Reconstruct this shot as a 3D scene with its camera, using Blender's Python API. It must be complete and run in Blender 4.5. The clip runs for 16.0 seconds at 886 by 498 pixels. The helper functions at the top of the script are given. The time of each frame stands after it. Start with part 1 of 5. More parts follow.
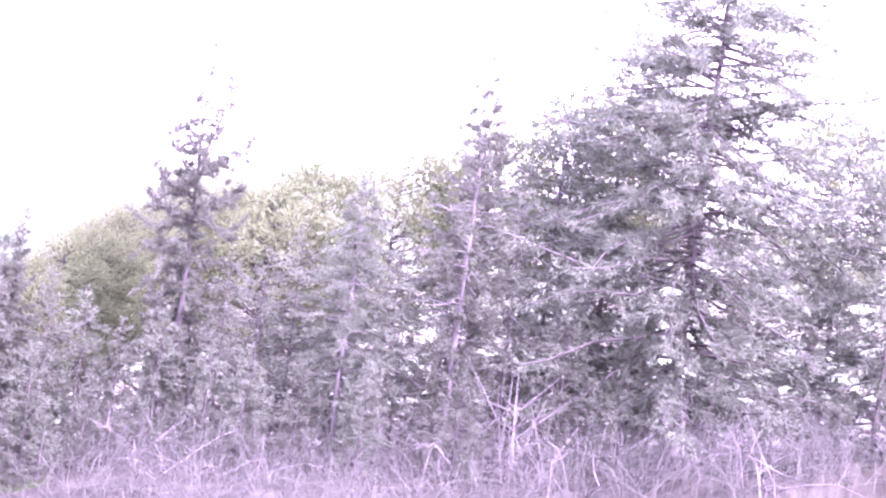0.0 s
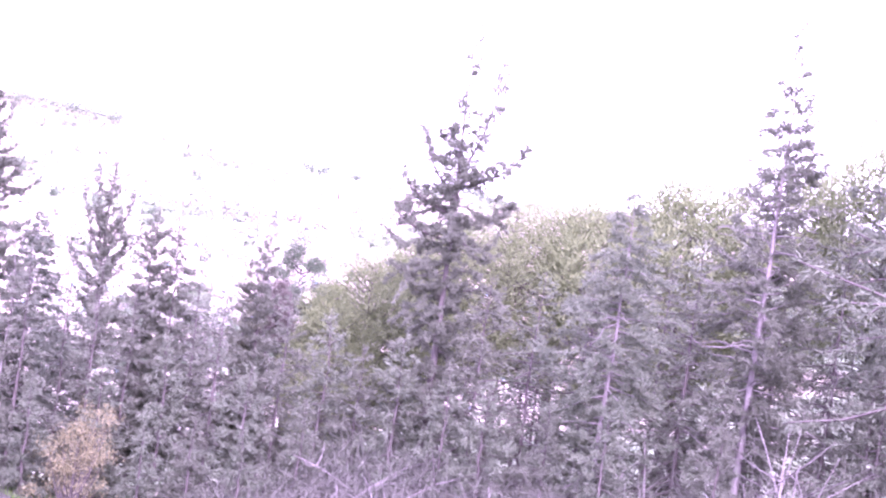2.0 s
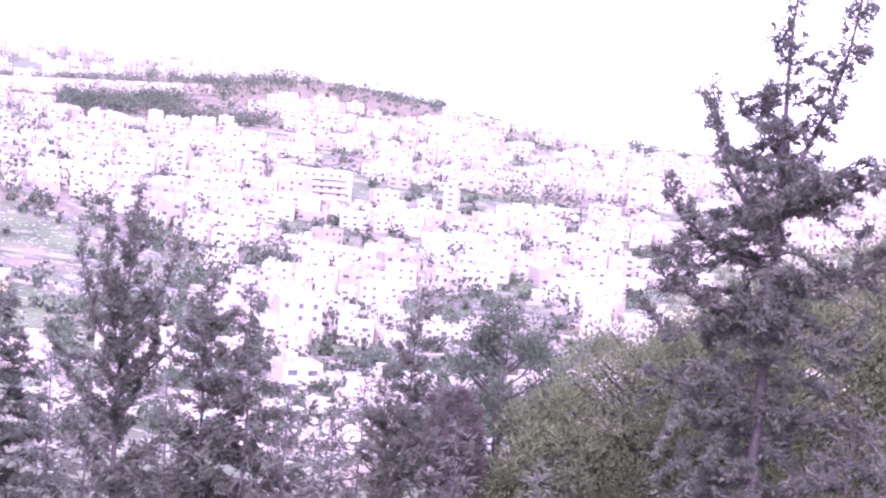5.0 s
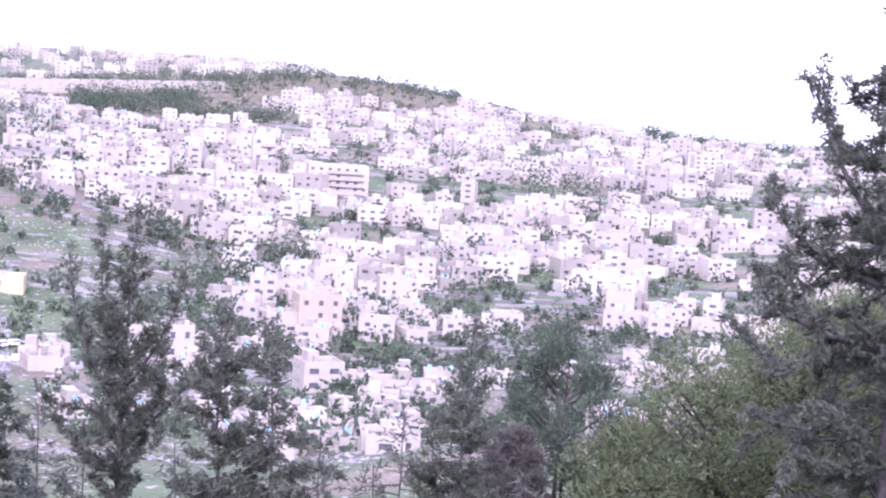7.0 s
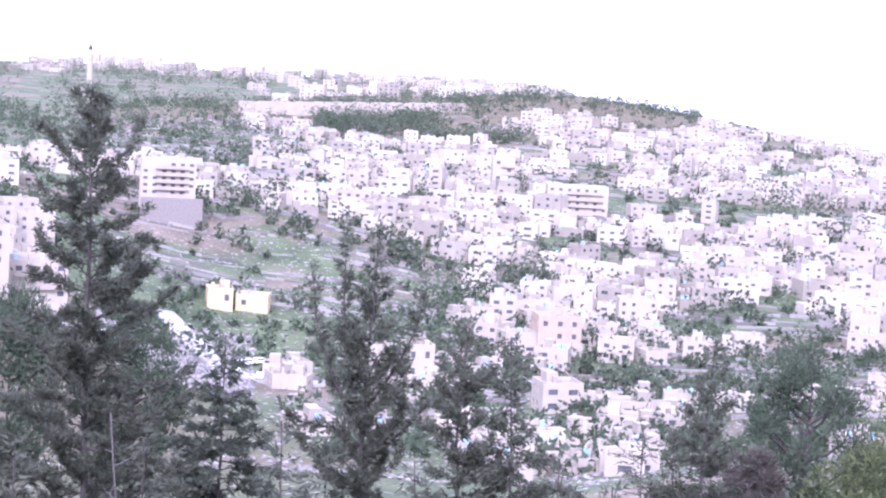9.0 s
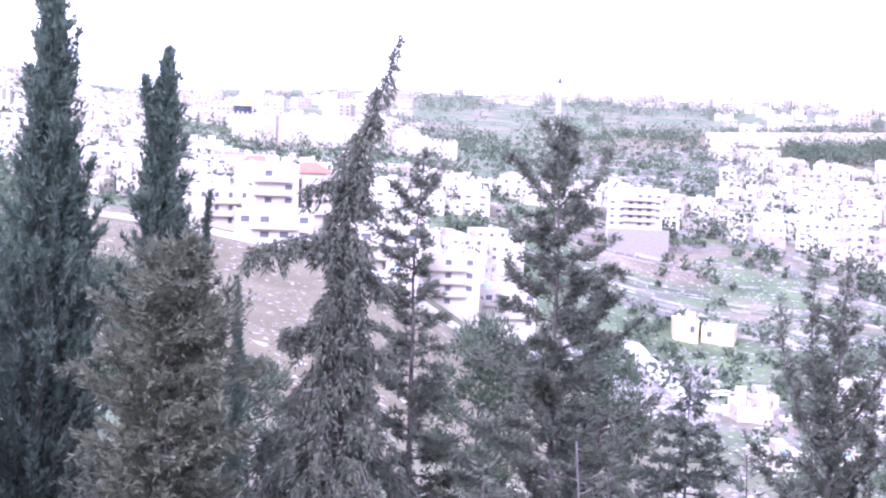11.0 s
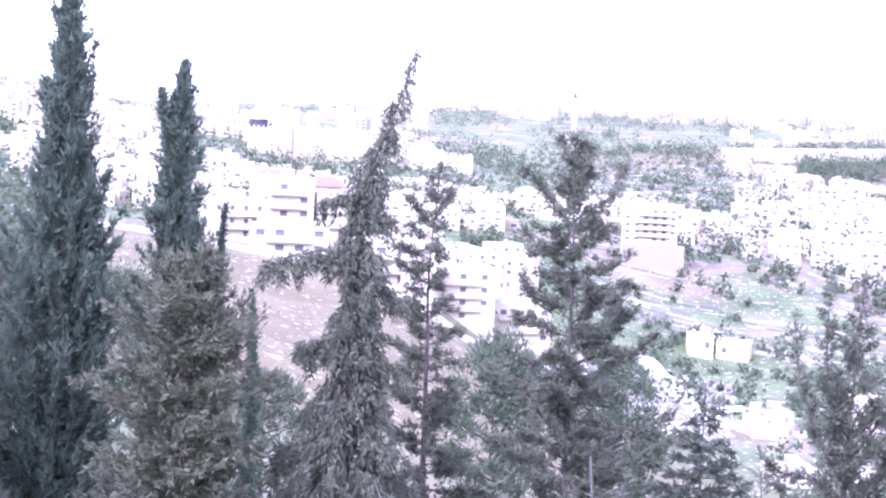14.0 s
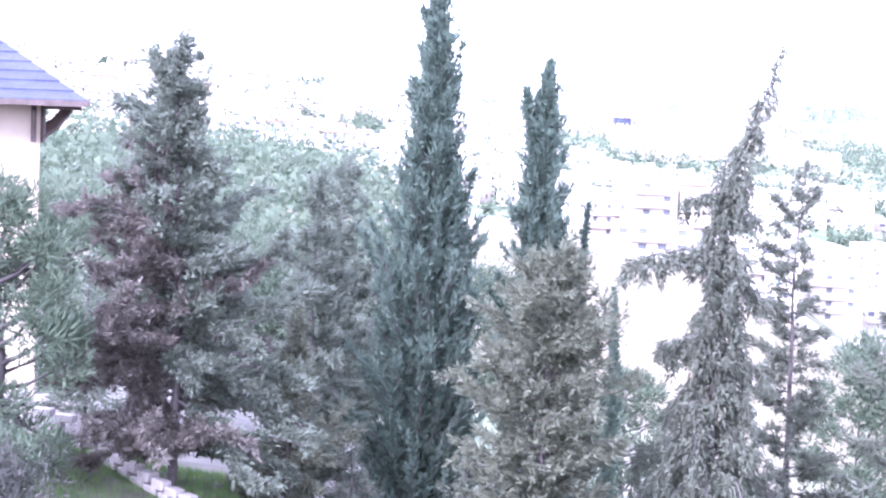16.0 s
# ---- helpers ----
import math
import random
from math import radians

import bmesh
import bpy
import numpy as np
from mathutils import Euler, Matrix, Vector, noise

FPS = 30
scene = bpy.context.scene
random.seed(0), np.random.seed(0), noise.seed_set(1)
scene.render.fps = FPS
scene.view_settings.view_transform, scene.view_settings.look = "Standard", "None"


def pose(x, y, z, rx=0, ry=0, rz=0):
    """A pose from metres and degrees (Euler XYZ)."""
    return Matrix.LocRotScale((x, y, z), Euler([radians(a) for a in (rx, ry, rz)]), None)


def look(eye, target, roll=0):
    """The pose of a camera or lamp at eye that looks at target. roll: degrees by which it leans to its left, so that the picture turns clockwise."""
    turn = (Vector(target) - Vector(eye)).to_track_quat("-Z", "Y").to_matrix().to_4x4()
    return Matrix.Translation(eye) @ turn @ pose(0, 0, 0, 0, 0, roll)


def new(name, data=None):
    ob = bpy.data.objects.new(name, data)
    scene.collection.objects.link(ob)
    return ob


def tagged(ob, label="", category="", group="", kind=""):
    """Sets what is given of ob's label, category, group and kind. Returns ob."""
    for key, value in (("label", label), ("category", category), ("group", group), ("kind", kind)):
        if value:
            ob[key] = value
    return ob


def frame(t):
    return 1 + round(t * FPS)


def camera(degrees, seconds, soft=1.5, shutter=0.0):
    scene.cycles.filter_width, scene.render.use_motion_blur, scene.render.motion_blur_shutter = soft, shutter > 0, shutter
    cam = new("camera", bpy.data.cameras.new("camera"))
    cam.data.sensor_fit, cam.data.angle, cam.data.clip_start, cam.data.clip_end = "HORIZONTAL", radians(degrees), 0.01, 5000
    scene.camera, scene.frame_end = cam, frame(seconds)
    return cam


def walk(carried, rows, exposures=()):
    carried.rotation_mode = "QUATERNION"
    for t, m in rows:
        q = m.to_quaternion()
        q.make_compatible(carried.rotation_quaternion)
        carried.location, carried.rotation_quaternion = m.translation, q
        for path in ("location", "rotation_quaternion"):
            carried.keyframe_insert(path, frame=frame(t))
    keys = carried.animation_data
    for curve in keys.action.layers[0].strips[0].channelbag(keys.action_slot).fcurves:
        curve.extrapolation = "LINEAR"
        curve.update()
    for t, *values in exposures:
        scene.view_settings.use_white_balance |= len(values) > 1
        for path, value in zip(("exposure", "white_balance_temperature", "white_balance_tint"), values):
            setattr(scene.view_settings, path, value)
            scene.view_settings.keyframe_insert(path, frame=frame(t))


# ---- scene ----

cam = camera(25.531, 16.0, soft=2.2)
PATH = [
    # seconds, x, y, z, turn about x, y and z in degrees
    (0.0, -46.844, -27.791, 0.003, 87.435, -7.841, -57.677),
    (0.5, -41.976, -34.414, 0.014, 86.835, -7.9, -49.779),
    (1.0, -35.455, -39.272, 0.016, 86.809, -7.716, -42.024),
    (1.5, -27.726, -39.59, 0.003, 86.819, -7.707, -35.786),
    (2.0, -21.069, -36.493, 0.007, 86.595, -8.005, -31.491),
    (2.5, -15.999, -32.07, -0.006, 86.242, -7.224, -28.715),
    (3.0, -10.902, -26.682, 0.029, 86.002, -6.754, -24.516),
    (3.5, -7.729, -19.951, -0.035, 85.379, -6.667, -23.662),
    (4.0, -5.492, -13.923, -0.052, 85.223, -6.613, -23.7),
    (4.5, -3.855, -9.296, -0.023, 85.107, -6.325, -23.189),
    (4.7, -2.685, -7.823, 0.054, 84.964, -5.837, -22.276),
    (6.8, 0.0, 0.0, 0.0, 84.654, -3.651, -21.898),
    (7.0, 0.0, 0.0, 0.0, 84.596, -3.794, -21.481),
    (7.5, 0.0, 0.0, 0.0, 84.344, -3.497, -18.732),
    (8.0, 0.0, 0.0, 0.0, 84.33, -3.9, -16.952),
    (8.5, 0.0, 0.0, 0.0, 84.658, -3.558, -16.298),
    (9.0, 0.0, 0.0, 0.0, 84.773, -3.284, -14.483),
    (9.5, 0.0, 0.0, 0.0, 84.637, -2.783, -9.057),
    (10.0, 0.0, 0.0, 0.0, 84.76, -2.426, -5.608),
    (10.2, 0.0, 0.0, 0.0, 84.88, -2.418, -4.374),
    (12.3, 0.0, 0.0, 0.0, 85.077, -2.62, 0.674),
    (12.5, 0.0, 0.0, 0.0, 85.119, -2.825, 0.241),
    (13.0, 0.0, 0.0, 0.0, 85.174, -3.221, 0.042),
    (13.5, 0.0, 0.0, 0.0, 85.347, -2.996, 0.085),
    (14.0, 0.0, 0.0, 0.0, 85.404, -2.766, -0.428),
    (14.5, 0.0, 0.0, 0.0, 85.158, -2.592, -0.113),
    (15.0, 0.0, 0.0, 0.0, 84.648, -2.275, 3.791),
    (15.5, 0.0, 0.0, 0.0, 84.405, -2.193, 7.002),
    (16.0, 0.0, 0.0, 0.0, 84.886, -2.352, 10.183),
]
walk(cam, [(t, pose(*p)) for t, *p in PATH],
     exposures=[(0, 3.5, 5600, 76), (1.5, 3.2, 5600, 76), (2.5, 2.85, 5600, 77), (3.5, 2.42, 5600, 77), (4.7, 1.95, 5550, 76), (6.8, 1.33, 5400, 46),
                (9.0, 1.37, 5330, 39), (10.2, 1.58, 5280, 42), (12.5, 2.08, 5230, 45), (14.5, 2.1, 5210, 44), (15.2, 2.4, 5190, 40), (16, 2.86, 5170, 37)])

# ---- light: bright overcast sky with a weak, veiled sun ----
world = bpy.data.worlds.new("sky")
scene.world = world
world.use_nodes = True
wn = world.node_tree.nodes
sky = wn.new("ShaderNodeTexSky")
sky.sky_type = "NISHITA"
sky.sun_disc = False
sky.sun_elevation, sky.sun_rotation = radians(45), radians(205)
sky.air_density, sky.dust_density, sky.ozone_density = 1.0, 0.8, 1.0
pale = wn.new("ShaderNodeHueSaturation")
pale.inputs["Saturation"].default_value = 0.25
world.node_tree.links.new(sky.outputs[0], pale.inputs["Color"])
cloud = wn.new("ShaderNodeMix")  # an even veil of cloud over the whole sky
cloud.data_type = "RGBA"
cloud.inputs["Factor"].default_value = 0.55
cloud.inputs[7].default_value = (8.0, 7.8, 8.2, 1)
world.node_tree.links.new(pale.outputs[0], cloud.inputs[6])
world.node_tree.links.new(cloud.outputs[2], wn["Background"].inputs["Color"])
wn["Background"].inputs["Strength"].default_value = 0.15
sun = new("sun", bpy.data.lights.new("sun", "SUN"))
sun.data.energy, sun.data.angle, sun.data.color = 1.5, radians(20), (1.0, 0.95, 0.88)
sun.matrix_world = look((-60, -120, 110), (0, 30, 0))


# ---- materials ----
def material(name, dark, light, scale=3.0, rough=0.85, bump=0.0, island=0.0, through_light=0.0, fine=6.0, metal=0.0):
    """A surface that varies between two colours at two scales; island: how far single pieces differ."""
    m = bpy.data.materials.new(name)
    m.use_nodes = True
    n, link = m.node_tree.nodes, m.node_tree.links.new
    b = n["Principled BSDF"]
    b.inputs["Roughness"].default_value, b.inputs["Metallic"].default_value = rough, metal
    b.inputs["Specular IOR Level"].default_value = 0.3
    co = n.new("ShaderNodeTexCoord")
    big, small = n.new("ShaderNodeTexNoise"), n.new("ShaderNodeTexNoise")
    big.inputs["Scale"].default_value, big.inputs["Detail"].default_value = scale, 6
    small.inputs["Scale"].default_value, small.inputs["Detail"].default_value = scale * fine, 4
    for t in (big, small):
        link(co.outputs["Object"], t.inputs["Vector"])
    add = n.new("ShaderNodeMix")
    add.inputs["Factor"].default_value = 0.4
    link(big.outputs["Fac"], add.inputs["A"]), link(small.outputs["Fac"], add.inputs["B"])
    value = add.outputs["Result"]
    if island:
        geo, mix = n.new("ShaderNodeNewGeometry"), n.new("ShaderNodeMix")
        mix.inputs["Factor"].default_value = island
        link(value, mix.inputs["A"]), link(geo.outputs["Random Per Island"], mix.inputs["B"])
        value = mix.outputs["Result"]
    ramp = n.new("ShaderNodeMapRange")
    ramp.inputs["From Min"].default_value, ramp.inputs["From Max"].default_value = (0.3, 0.7) if not island else (0.15, 0.85)
    link(value, ramp.inputs["Value"])
    col = n.new("ShaderNodeMix")
    col.data_type = "RGBA"
    col.inputs[6].default_value, col.inputs[7].default_value = (*dark, 1), (*light, 1)
    link(ramp.outputs[0], col.inputs["Factor"]), link(col.outputs[2], b.inputs["Base Color"])
    if bump:
        bu = n.new("ShaderNodeBump")
        bu.inputs["Strength"].default_value, bu.inputs["Distance"].default_value = 0.6, bump
        link(small.outputs["Fac"], bu.inputs["Height"]), link(bu.outputs[0], b.inputs["Normal"])
    if through_light:
        tr, mx = n.new("ShaderNodeBsdfTranslucent"), n.new("ShaderNodeMixShader")
        mx.inputs["Fac"].default_value = through_light
        link(col.outputs[2], tr.inputs["Color"])
        link(b.outputs[0], mx.inputs[1]), link(tr.outputs[0], mx.inputs[2])
        link(mx.outputs[0], n["Material Output"].inputs["Surface"])
    return m


M = {
    "cypress": material("cypress_leaf", (0.06, 0.09, 0.07), (0.15, 0.20, 0.15), 0.8, 0.7, 0, 0.32, 0.42),
    "conifer": material("conifer_leaf", (0.074, 0.083, 0.062), (0.192, 0.211, 0.155), 0.8, 0.7, 0, 0.32, 0.42),
    "brownish": material("browning_leaf", (0.08, 0.09, 0.062), (0.21, 0.225, 0.155), 0.8, 0.75, 0, 0.32, 0.42),
    "russet": material("russet_leaf", (0.085, 0.074, 0.062), (0.17, 0.154, 0.132), 0.5, 0.75, 0, 0.45, 0.38),
    "spruce": material("spruce_leaf", (0.07, 0.09, 0.065), (0.22, 0.25, 0.175), 0.7, 0.7, 0, 0.32, 0.42),
    "fir": material("fir_leaf", (0.08, 0.096, 0.074), (0.195, 0.225, 0.168), 0.8, 0.7, 0, 0.32, 0.42),
    "pine": material("pine_needles", (0.085, 0.115, 0.055), (0.23, 0.27, 0.13), 0.6, 0.7, 0, 0.35, 0.36),
    "farpine": material("far_pine_needles", (0.058, 0.084, 0.055), (0.14, 0.178, 0.115), 0.4, 0.7, 0, 0.6, 0.38),
    "yellow": material("yellow_leaf", (0.12, 0.115, 0.06), (0.25, 0.235, 0.13), 0.8, 0.7, 0, 0.6, 0.3),
    "bark": material("bark", (0.05, 0.042, 0.04), (0.13, 0.115, 0.11), 3.0, 0.9, 0.02),
    "greybark": material("grey_bark", (0.10, 0.09, 0.088), (0.22, 0.20, 0.195), 3.0, 0.9, 0.02),
    "twig": material("bare_twig", (0.042, 0.043, 0.036), (0.13, 0.132, 0.11), 2.0, 0.85, 0, 0.6),
    "drygrass": material("dry_grass", (0.035, 0.037, 0.03), (0.095, 0.096, 0.08), 2.0, 0.85, 0, 0.6, 0.2),
    "grass": material("green_grass", (0.06, 0.12, 0.03), (0.14, 0.24, 0.06), 1.0, 0.85, 0, 0.6, 0.3),
    "stone": material("limestone_wall", (0.25, 0.225, 0.19), (0.62, 0.565, 0.495), 0.25, 0.9, 0.02, 0.5, 0, 9),
    "roofstone": material("roof_screed", (0.2, 0.188, 0.172), (0.44, 0.41, 0.375), 0.2, 0.9, 0, 0.5, 0, 9),
    "render": material("cream_render", (0.40, 0.33, 0.255), (0.50, 0.42, 0.33), 0.7, 0.9, 0.004),
    "pane": material("dark_window_pane", (0.07, 0.078, 0.095), (0.19, 0.2, 0.225), 0.8, 0.25, 0, 0.5),
    "slate": material("blue_grey_roof_tile", (0.03, 0.034, 0.06), (0.062, 0.068, 0.105), 2.0, 0.6, 0.01),
    "wood": material("dark_eave_wood", (0.06, 0.045, 0.04), (0.14, 0.11, 0.10), 4.0, 0.7, 0.004),
    "gold": material("gilded_dome", (0.75, 0.48, 0.10), (0.85, 0.60, 0.18), 0.3, 0.35, 0, 0, 0, 6, 0.6),
    "redtile": material("red_roof_tile", (0.30, 0.11, 0.08), (0.45, 0.19, 0.13), 0.4, 0.85, 0.01),
    "bluepaint": material("blue_paint", (0.25, 0.45, 0.62), (0.40, 0.60, 0.74), 0.5, 0.6),
    "yellowpaint": material("yellow_plaster", (0.52, 0.43, 0.26), (0.62, 0.52, 0.34), 0.5, 0.85),
    "asphalt": material("pale_asphalt", (0.38, 0.37, 0.36), (0.50, 0.48, 0.47), 0.5, 0.9, 0.004),
    "carpaint": material("white_car_paint", (0.70, 0.70, 0.71), (0.80, 0.80, 0.80), 1.0, 0.3),
    "cardark": material("dark_car_paint", (0.05, 0.06, 0.08), (0.10, 0.11, 0.13), 1.0, 0.3),
    "rubber": material("tyre_rubber", (0.02, 0.02, 0.02), (0.04, 0.04, 0.04), 6.0, 0.8),
    "rubble": material("rubble_stone", (0.15, 0.142, 0.135), (0.37, 0.352, 0.335), 0.6, 0.9, 0, 0.7),
    "steps": material("stone_step", (0.19, 0.172, 0.16), (0.33, 0.307, 0.287), 2.0, 0.9, 0.006),
}


# ---- building helpers ----
def part(name, bm, mat, parent=None, label=""):
    """A bmesh as one mesh object under a thing or a part."""
    me = bpy.data.meshes.new(name)
    bm.to_mesh(me), bm.free()
    return hung(name, me, mat, parent, label)


def hung(name, me, mat, parent=None, label=""):
    if mat:
        me.materials.append(mat)
    ob = new(name, me)
    ob.parent = parent
    if label:
        ob["label"] = label
    return ob


def mesh_of(name, verts, faces, smooth=False):
    """A mesh from arrays: verts (n, 3), faces (m, k)."""
    verts, faces = np.asarray(verts, np.float32), np.asarray(faces, np.int32)
    me = bpy.data.meshes.new(name)
    k = faces.shape[1]
    me.vertices.add(len(verts)), me.loops.add(faces.size), me.polygons.add(len(faces))
    me.vertices.foreach_set("co", verts.ravel())
    me.loops.foreach_set("vertex_index", faces.ravel())
    me.polygons.foreach_set("loop_start", np.arange(0, faces.size, k, dtype=np.int32))
    me.polygons.foreach_set("use_smooth", np.full(len(faces), smooth))
    me.update(calc_edges=True), me.validate()
    return me


def box(bm, x0, y0, z0, x1, y1, z1, mi=0):
    c = [bm.verts.new(v) for v in ((x0, y0, z0), (x1, y0, z0), (x1, y1, z0), (x0, y1, z0), (x0, y0, z1), (x1, y0, z1), (x1, y1, z1), (x0, y1, z1))]
    for f in ((3, 2, 1, 0), (4, 5, 6, 7), (0, 1, 5, 4), (1, 2, 6, 5), (2, 3, 7, 6), (3, 0, 4, 7)):
        bm.faces.new([c[i] for i in f]).material_index = mi


def at(az, r, z=None):
    """The place on a bearing (degrees to the right of north) at a distance."""
    x, y = r * math.sin(radians(az)), r * math.cos(radians(az))
    return Vector((x, y, ground_z(x, y) if z is None else z))


# ---- the land: a hillside with trees, a deep valley, the town on the far slopes ----
AZ = [-30, -16, -8, -2, 4, 9, 18, 30, 60, 95]
LAND = {
    33: [-5.4, -7.2, -11.5, -13.5, -14.5, -15.5, -15.5, -14.2, -13.0, -10.0],
    280: [-22, -26, -38, -47, -58, -62, -62, -52, -30, -10],
    400: [-22, -25, -32, -38, -64, -74, -75, -66, -40, -12],
    480: [-21, -25, -33, -40, -66, -75, -76, -72, -40, -12],
    580: [-20, -25, -33, -40, -58, -66, -75, -74, -38, -12],
    700: [-18, -24, -33, -38, -46, -49, -68, -70, -35, -10],
    1000: [-8, -14, -32, -38, -46, -46, -48, -54, -25, -5],
    1500: [18, -2, -30, -38, -42, -34, -15, -50, -20, 0],
    2600: [44, 8, -45, -27, -18, -18, -22, -90, -30, 5],
    4700: [30, 0, -60, -40, -40, -40, -60, -160, -60, 0],
}
RADII = np.log(np.array(list(LAND), float))
HEIGHTS = np.array(list(LAND.values()), float)


def smooth_at(xs, ys, x):
    """Smooth steps between neighbours."""
    i = np.clip(np.searchsorted(xs, x) - 1, 0, len(xs) - 2)
    u = np.clip((x - xs[i]) / (xs[i + 1] - xs[i]), 0, 1)
    return ys[i] + (ys[i + 1] - ys[i]) * (u * 0.5 + u * u * (3 - 2 * u) * 0.5)


AZA = np.array(AZ, float)


def ground_z(x, y):
    r, az = math.hypot(x, y), math.degrees(math.atan2(x, y))
    az = max(-30, min(95, az))
    col = [smooth_at(AZA, h, az) for h in HEIGHTS]
    if r < 33:
        left = max(0.0, min(1.0, (-az - 8) / 8))
        u = max(0.0, min(1.0, (r - 12) / (21 - 9 * left)))
        if y < 0 or abs(math.atan2(x, y)) > 1.7:
            return -13.5
        z = -13.5 + (col[0] + 13.5) * u * u * (3 - 2 * u)
    else:
        z = float(smooth_at(RADII, np.array(col), math.log(r)))
    if r > 20:
        amp = min(1.0, r / 300)
        z += amp * 2.2 * noise.noise((x / 60, y / 60, 3)) + amp * 0.5 * noise.noise((x / 14, y / 14, 7)) + 0.12 * noise.noise((x / 2.5, y / 2.5, 1))
    return z


def land():
    rs = [0.01] + [4 * 1.045 ** i for i in range(163)]
    # finer steps across the wide stretch that is looked at
    azs = [-40 + 140 * i / 190 for i in range(191)] + [100 + 220 * i / 49 for i in range(1, 49)]
    V, F = [], []
    for r in rs:
        for a in azs:
            b = (a + 180) % 360 - 180
            x, y = r * math.sin(radians(b)), r * math.cos(radians(b))
            V.append((x, y, ground_z(x, y)))
    n = len(azs)
    for i in range(len(rs) - 1):
        for j in range(n):
            k = (j + 1) % n
            F.append((i * n + j, (i + 1) * n + j, (i + 1) * n + k, i * n + k))
    me = mesh_of("ground", V, np.array(F)[:, ::-1], True)
    m = bpy.data.materials.new("hillside_soil")
    m.use_nodes = True
    nd, link = m.node_tree.nodes, m.node_tree.links.new
    b = nd["Principled BSDF"]
    b.inputs["Roughness"].default_value = 0.95
    co = nd.new("ShaderNodeTexCoord")

    def nz(scale, detail):
        t = nd.new("ShaderNodeTexNoise")
        t.inputs["Scale"].default_value, t.inputs["Detail"].default_value = scale, detail
        link(co.outputs["Object"], t.inputs["Vector"])
        return t.outputs["Fac"]

    def rng(v, a, b2):
        t = nd.new("ShaderNodeMapRange")
        t.inputs["From Min"].default_value, t.inputs["From Max"].default_value = a, b2
        link(v, t.inputs["Value"])
        return t.outputs[0]

    def mixc(f, a, b2):
        t = nd.new("ShaderNodeMix")
        t.data_type = "RGBA"
        link(f, t.inputs["Factor"])
        for s, c in ((6, a), (7, b2)):
            if isinstance(c, tuple):
                t.inputs[s].default_value = (*c, 1)
            else:
                link(c, t.inputs[s])
        return t.outputs[2]

    earth = mixc(rng(nz(0.06, 8), 0.35, 0.65), (0.13, 0.11, 0.08), (0.21, 0.18, 0.13))
    green = mixc(rng(nz(0.09, 8), 0.35, 0.65), (0.055, 0.085, 0.04), (0.115, 0.155, 0.075))
    soil = mixc(rng(nz(0.022, 9), 0.41, 0.50), earth, green)
    for cx, cy, cz, r0, r1 in ((-24, 345, -30, 70, 125), (330, 1320, -25, 170, 300), (-60, 330, -28, 60, 110)):  # bare ploughed fields
        off = nd.new("ShaderNodeVectorMath")
        off.operation = "DISTANCE"
        off.inputs[1].default_value = (cx, cy, cz)
        link(co.outputs["Object"], off.inputs[0])
        soil = mixc(rng(off.outputs["Value"], r0, r1), mixc(rng(nz(0.12, 8), 0.35, 0.65), (0.108, 0.093, 0.05), (0.148, 0.13, 0.077)), soil)
    stones = mixc(rng(nz(0.55, 6), 0.60, 0.68), soil, (0.36, 0.335, 0.31))
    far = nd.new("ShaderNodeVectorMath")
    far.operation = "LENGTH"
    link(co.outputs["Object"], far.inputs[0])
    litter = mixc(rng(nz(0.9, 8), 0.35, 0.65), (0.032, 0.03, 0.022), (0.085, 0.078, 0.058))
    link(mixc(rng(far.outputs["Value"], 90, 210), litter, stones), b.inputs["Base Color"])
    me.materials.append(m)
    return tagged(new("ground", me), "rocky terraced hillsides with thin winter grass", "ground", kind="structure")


land()

rng = np.random.default_rng(7)


# ---- trees ----
def tube(pts, radii, sides=7):
    """Rings of a tapering tube along points."""
    pts = np.asarray(pts, float)
    V, F = [], []
    for i, p in enumerate(pts):
        d = pts[min(i + 1, len(pts) - 1)] - pts[max(i - 1, 0)]
        d = d / (np.linalg.norm(d) + 1e-9)
        a = np.cross(d, (0.0, 1.0, 0.1) if abs(d[2]) > 0.5 else (0.0, 0.0, 1.0))
        a /= np.linalg.norm(a) + 1e-9
        b = np.cross(d, a)
        for k in range(sides):
            w = 2 * math.pi * k / sides
            V.append(p + radii[i] * (a * math.cos(w) + b * math.sin(w)))
    for i in range(len(pts) - 1):
        for k in range(sides):
            l = (k + 1) % sides
            F.append((i * sides + k, i * sides + l, (i + 1) * sides + l, (i + 1) * sides + k))
    return V, F


def leaf_blades(pos, way, length, width, budget=None, cap=1.2):
    """One small pointed blade at each place, along each way. budget: the most blades; fewer ones grow larger."""
    n = len(pos)
    if budget and n > budget:
        pick = rng.permutation(n)[:budget]
        grow = min(cap, (n / budget) ** 0.5)
        pos, way, length, width, n = pos[pick], way[pick], length * grow, width * grow, budget
    way = way / (np.linalg.norm(way, axis=1, keepdims=True) + 1e-9)
    side = np.cross(way, rng.normal(size=(n, 3)))
    side /= np.linalg.norm(side, axis=1, keepdims=True) + 1e-9
    L, W = (length * rng.uniform(0.6, 1.4, n))[:, None], (width * rng.uniform(0.6, 1.4, n))[:, None]
    V = np.stack([pos + side * W, pos + way * L, pos - side * W + way * L * 0.15], 1).reshape(-1, 3)
    return V, np.arange(3 * n).reshape(n, 3)


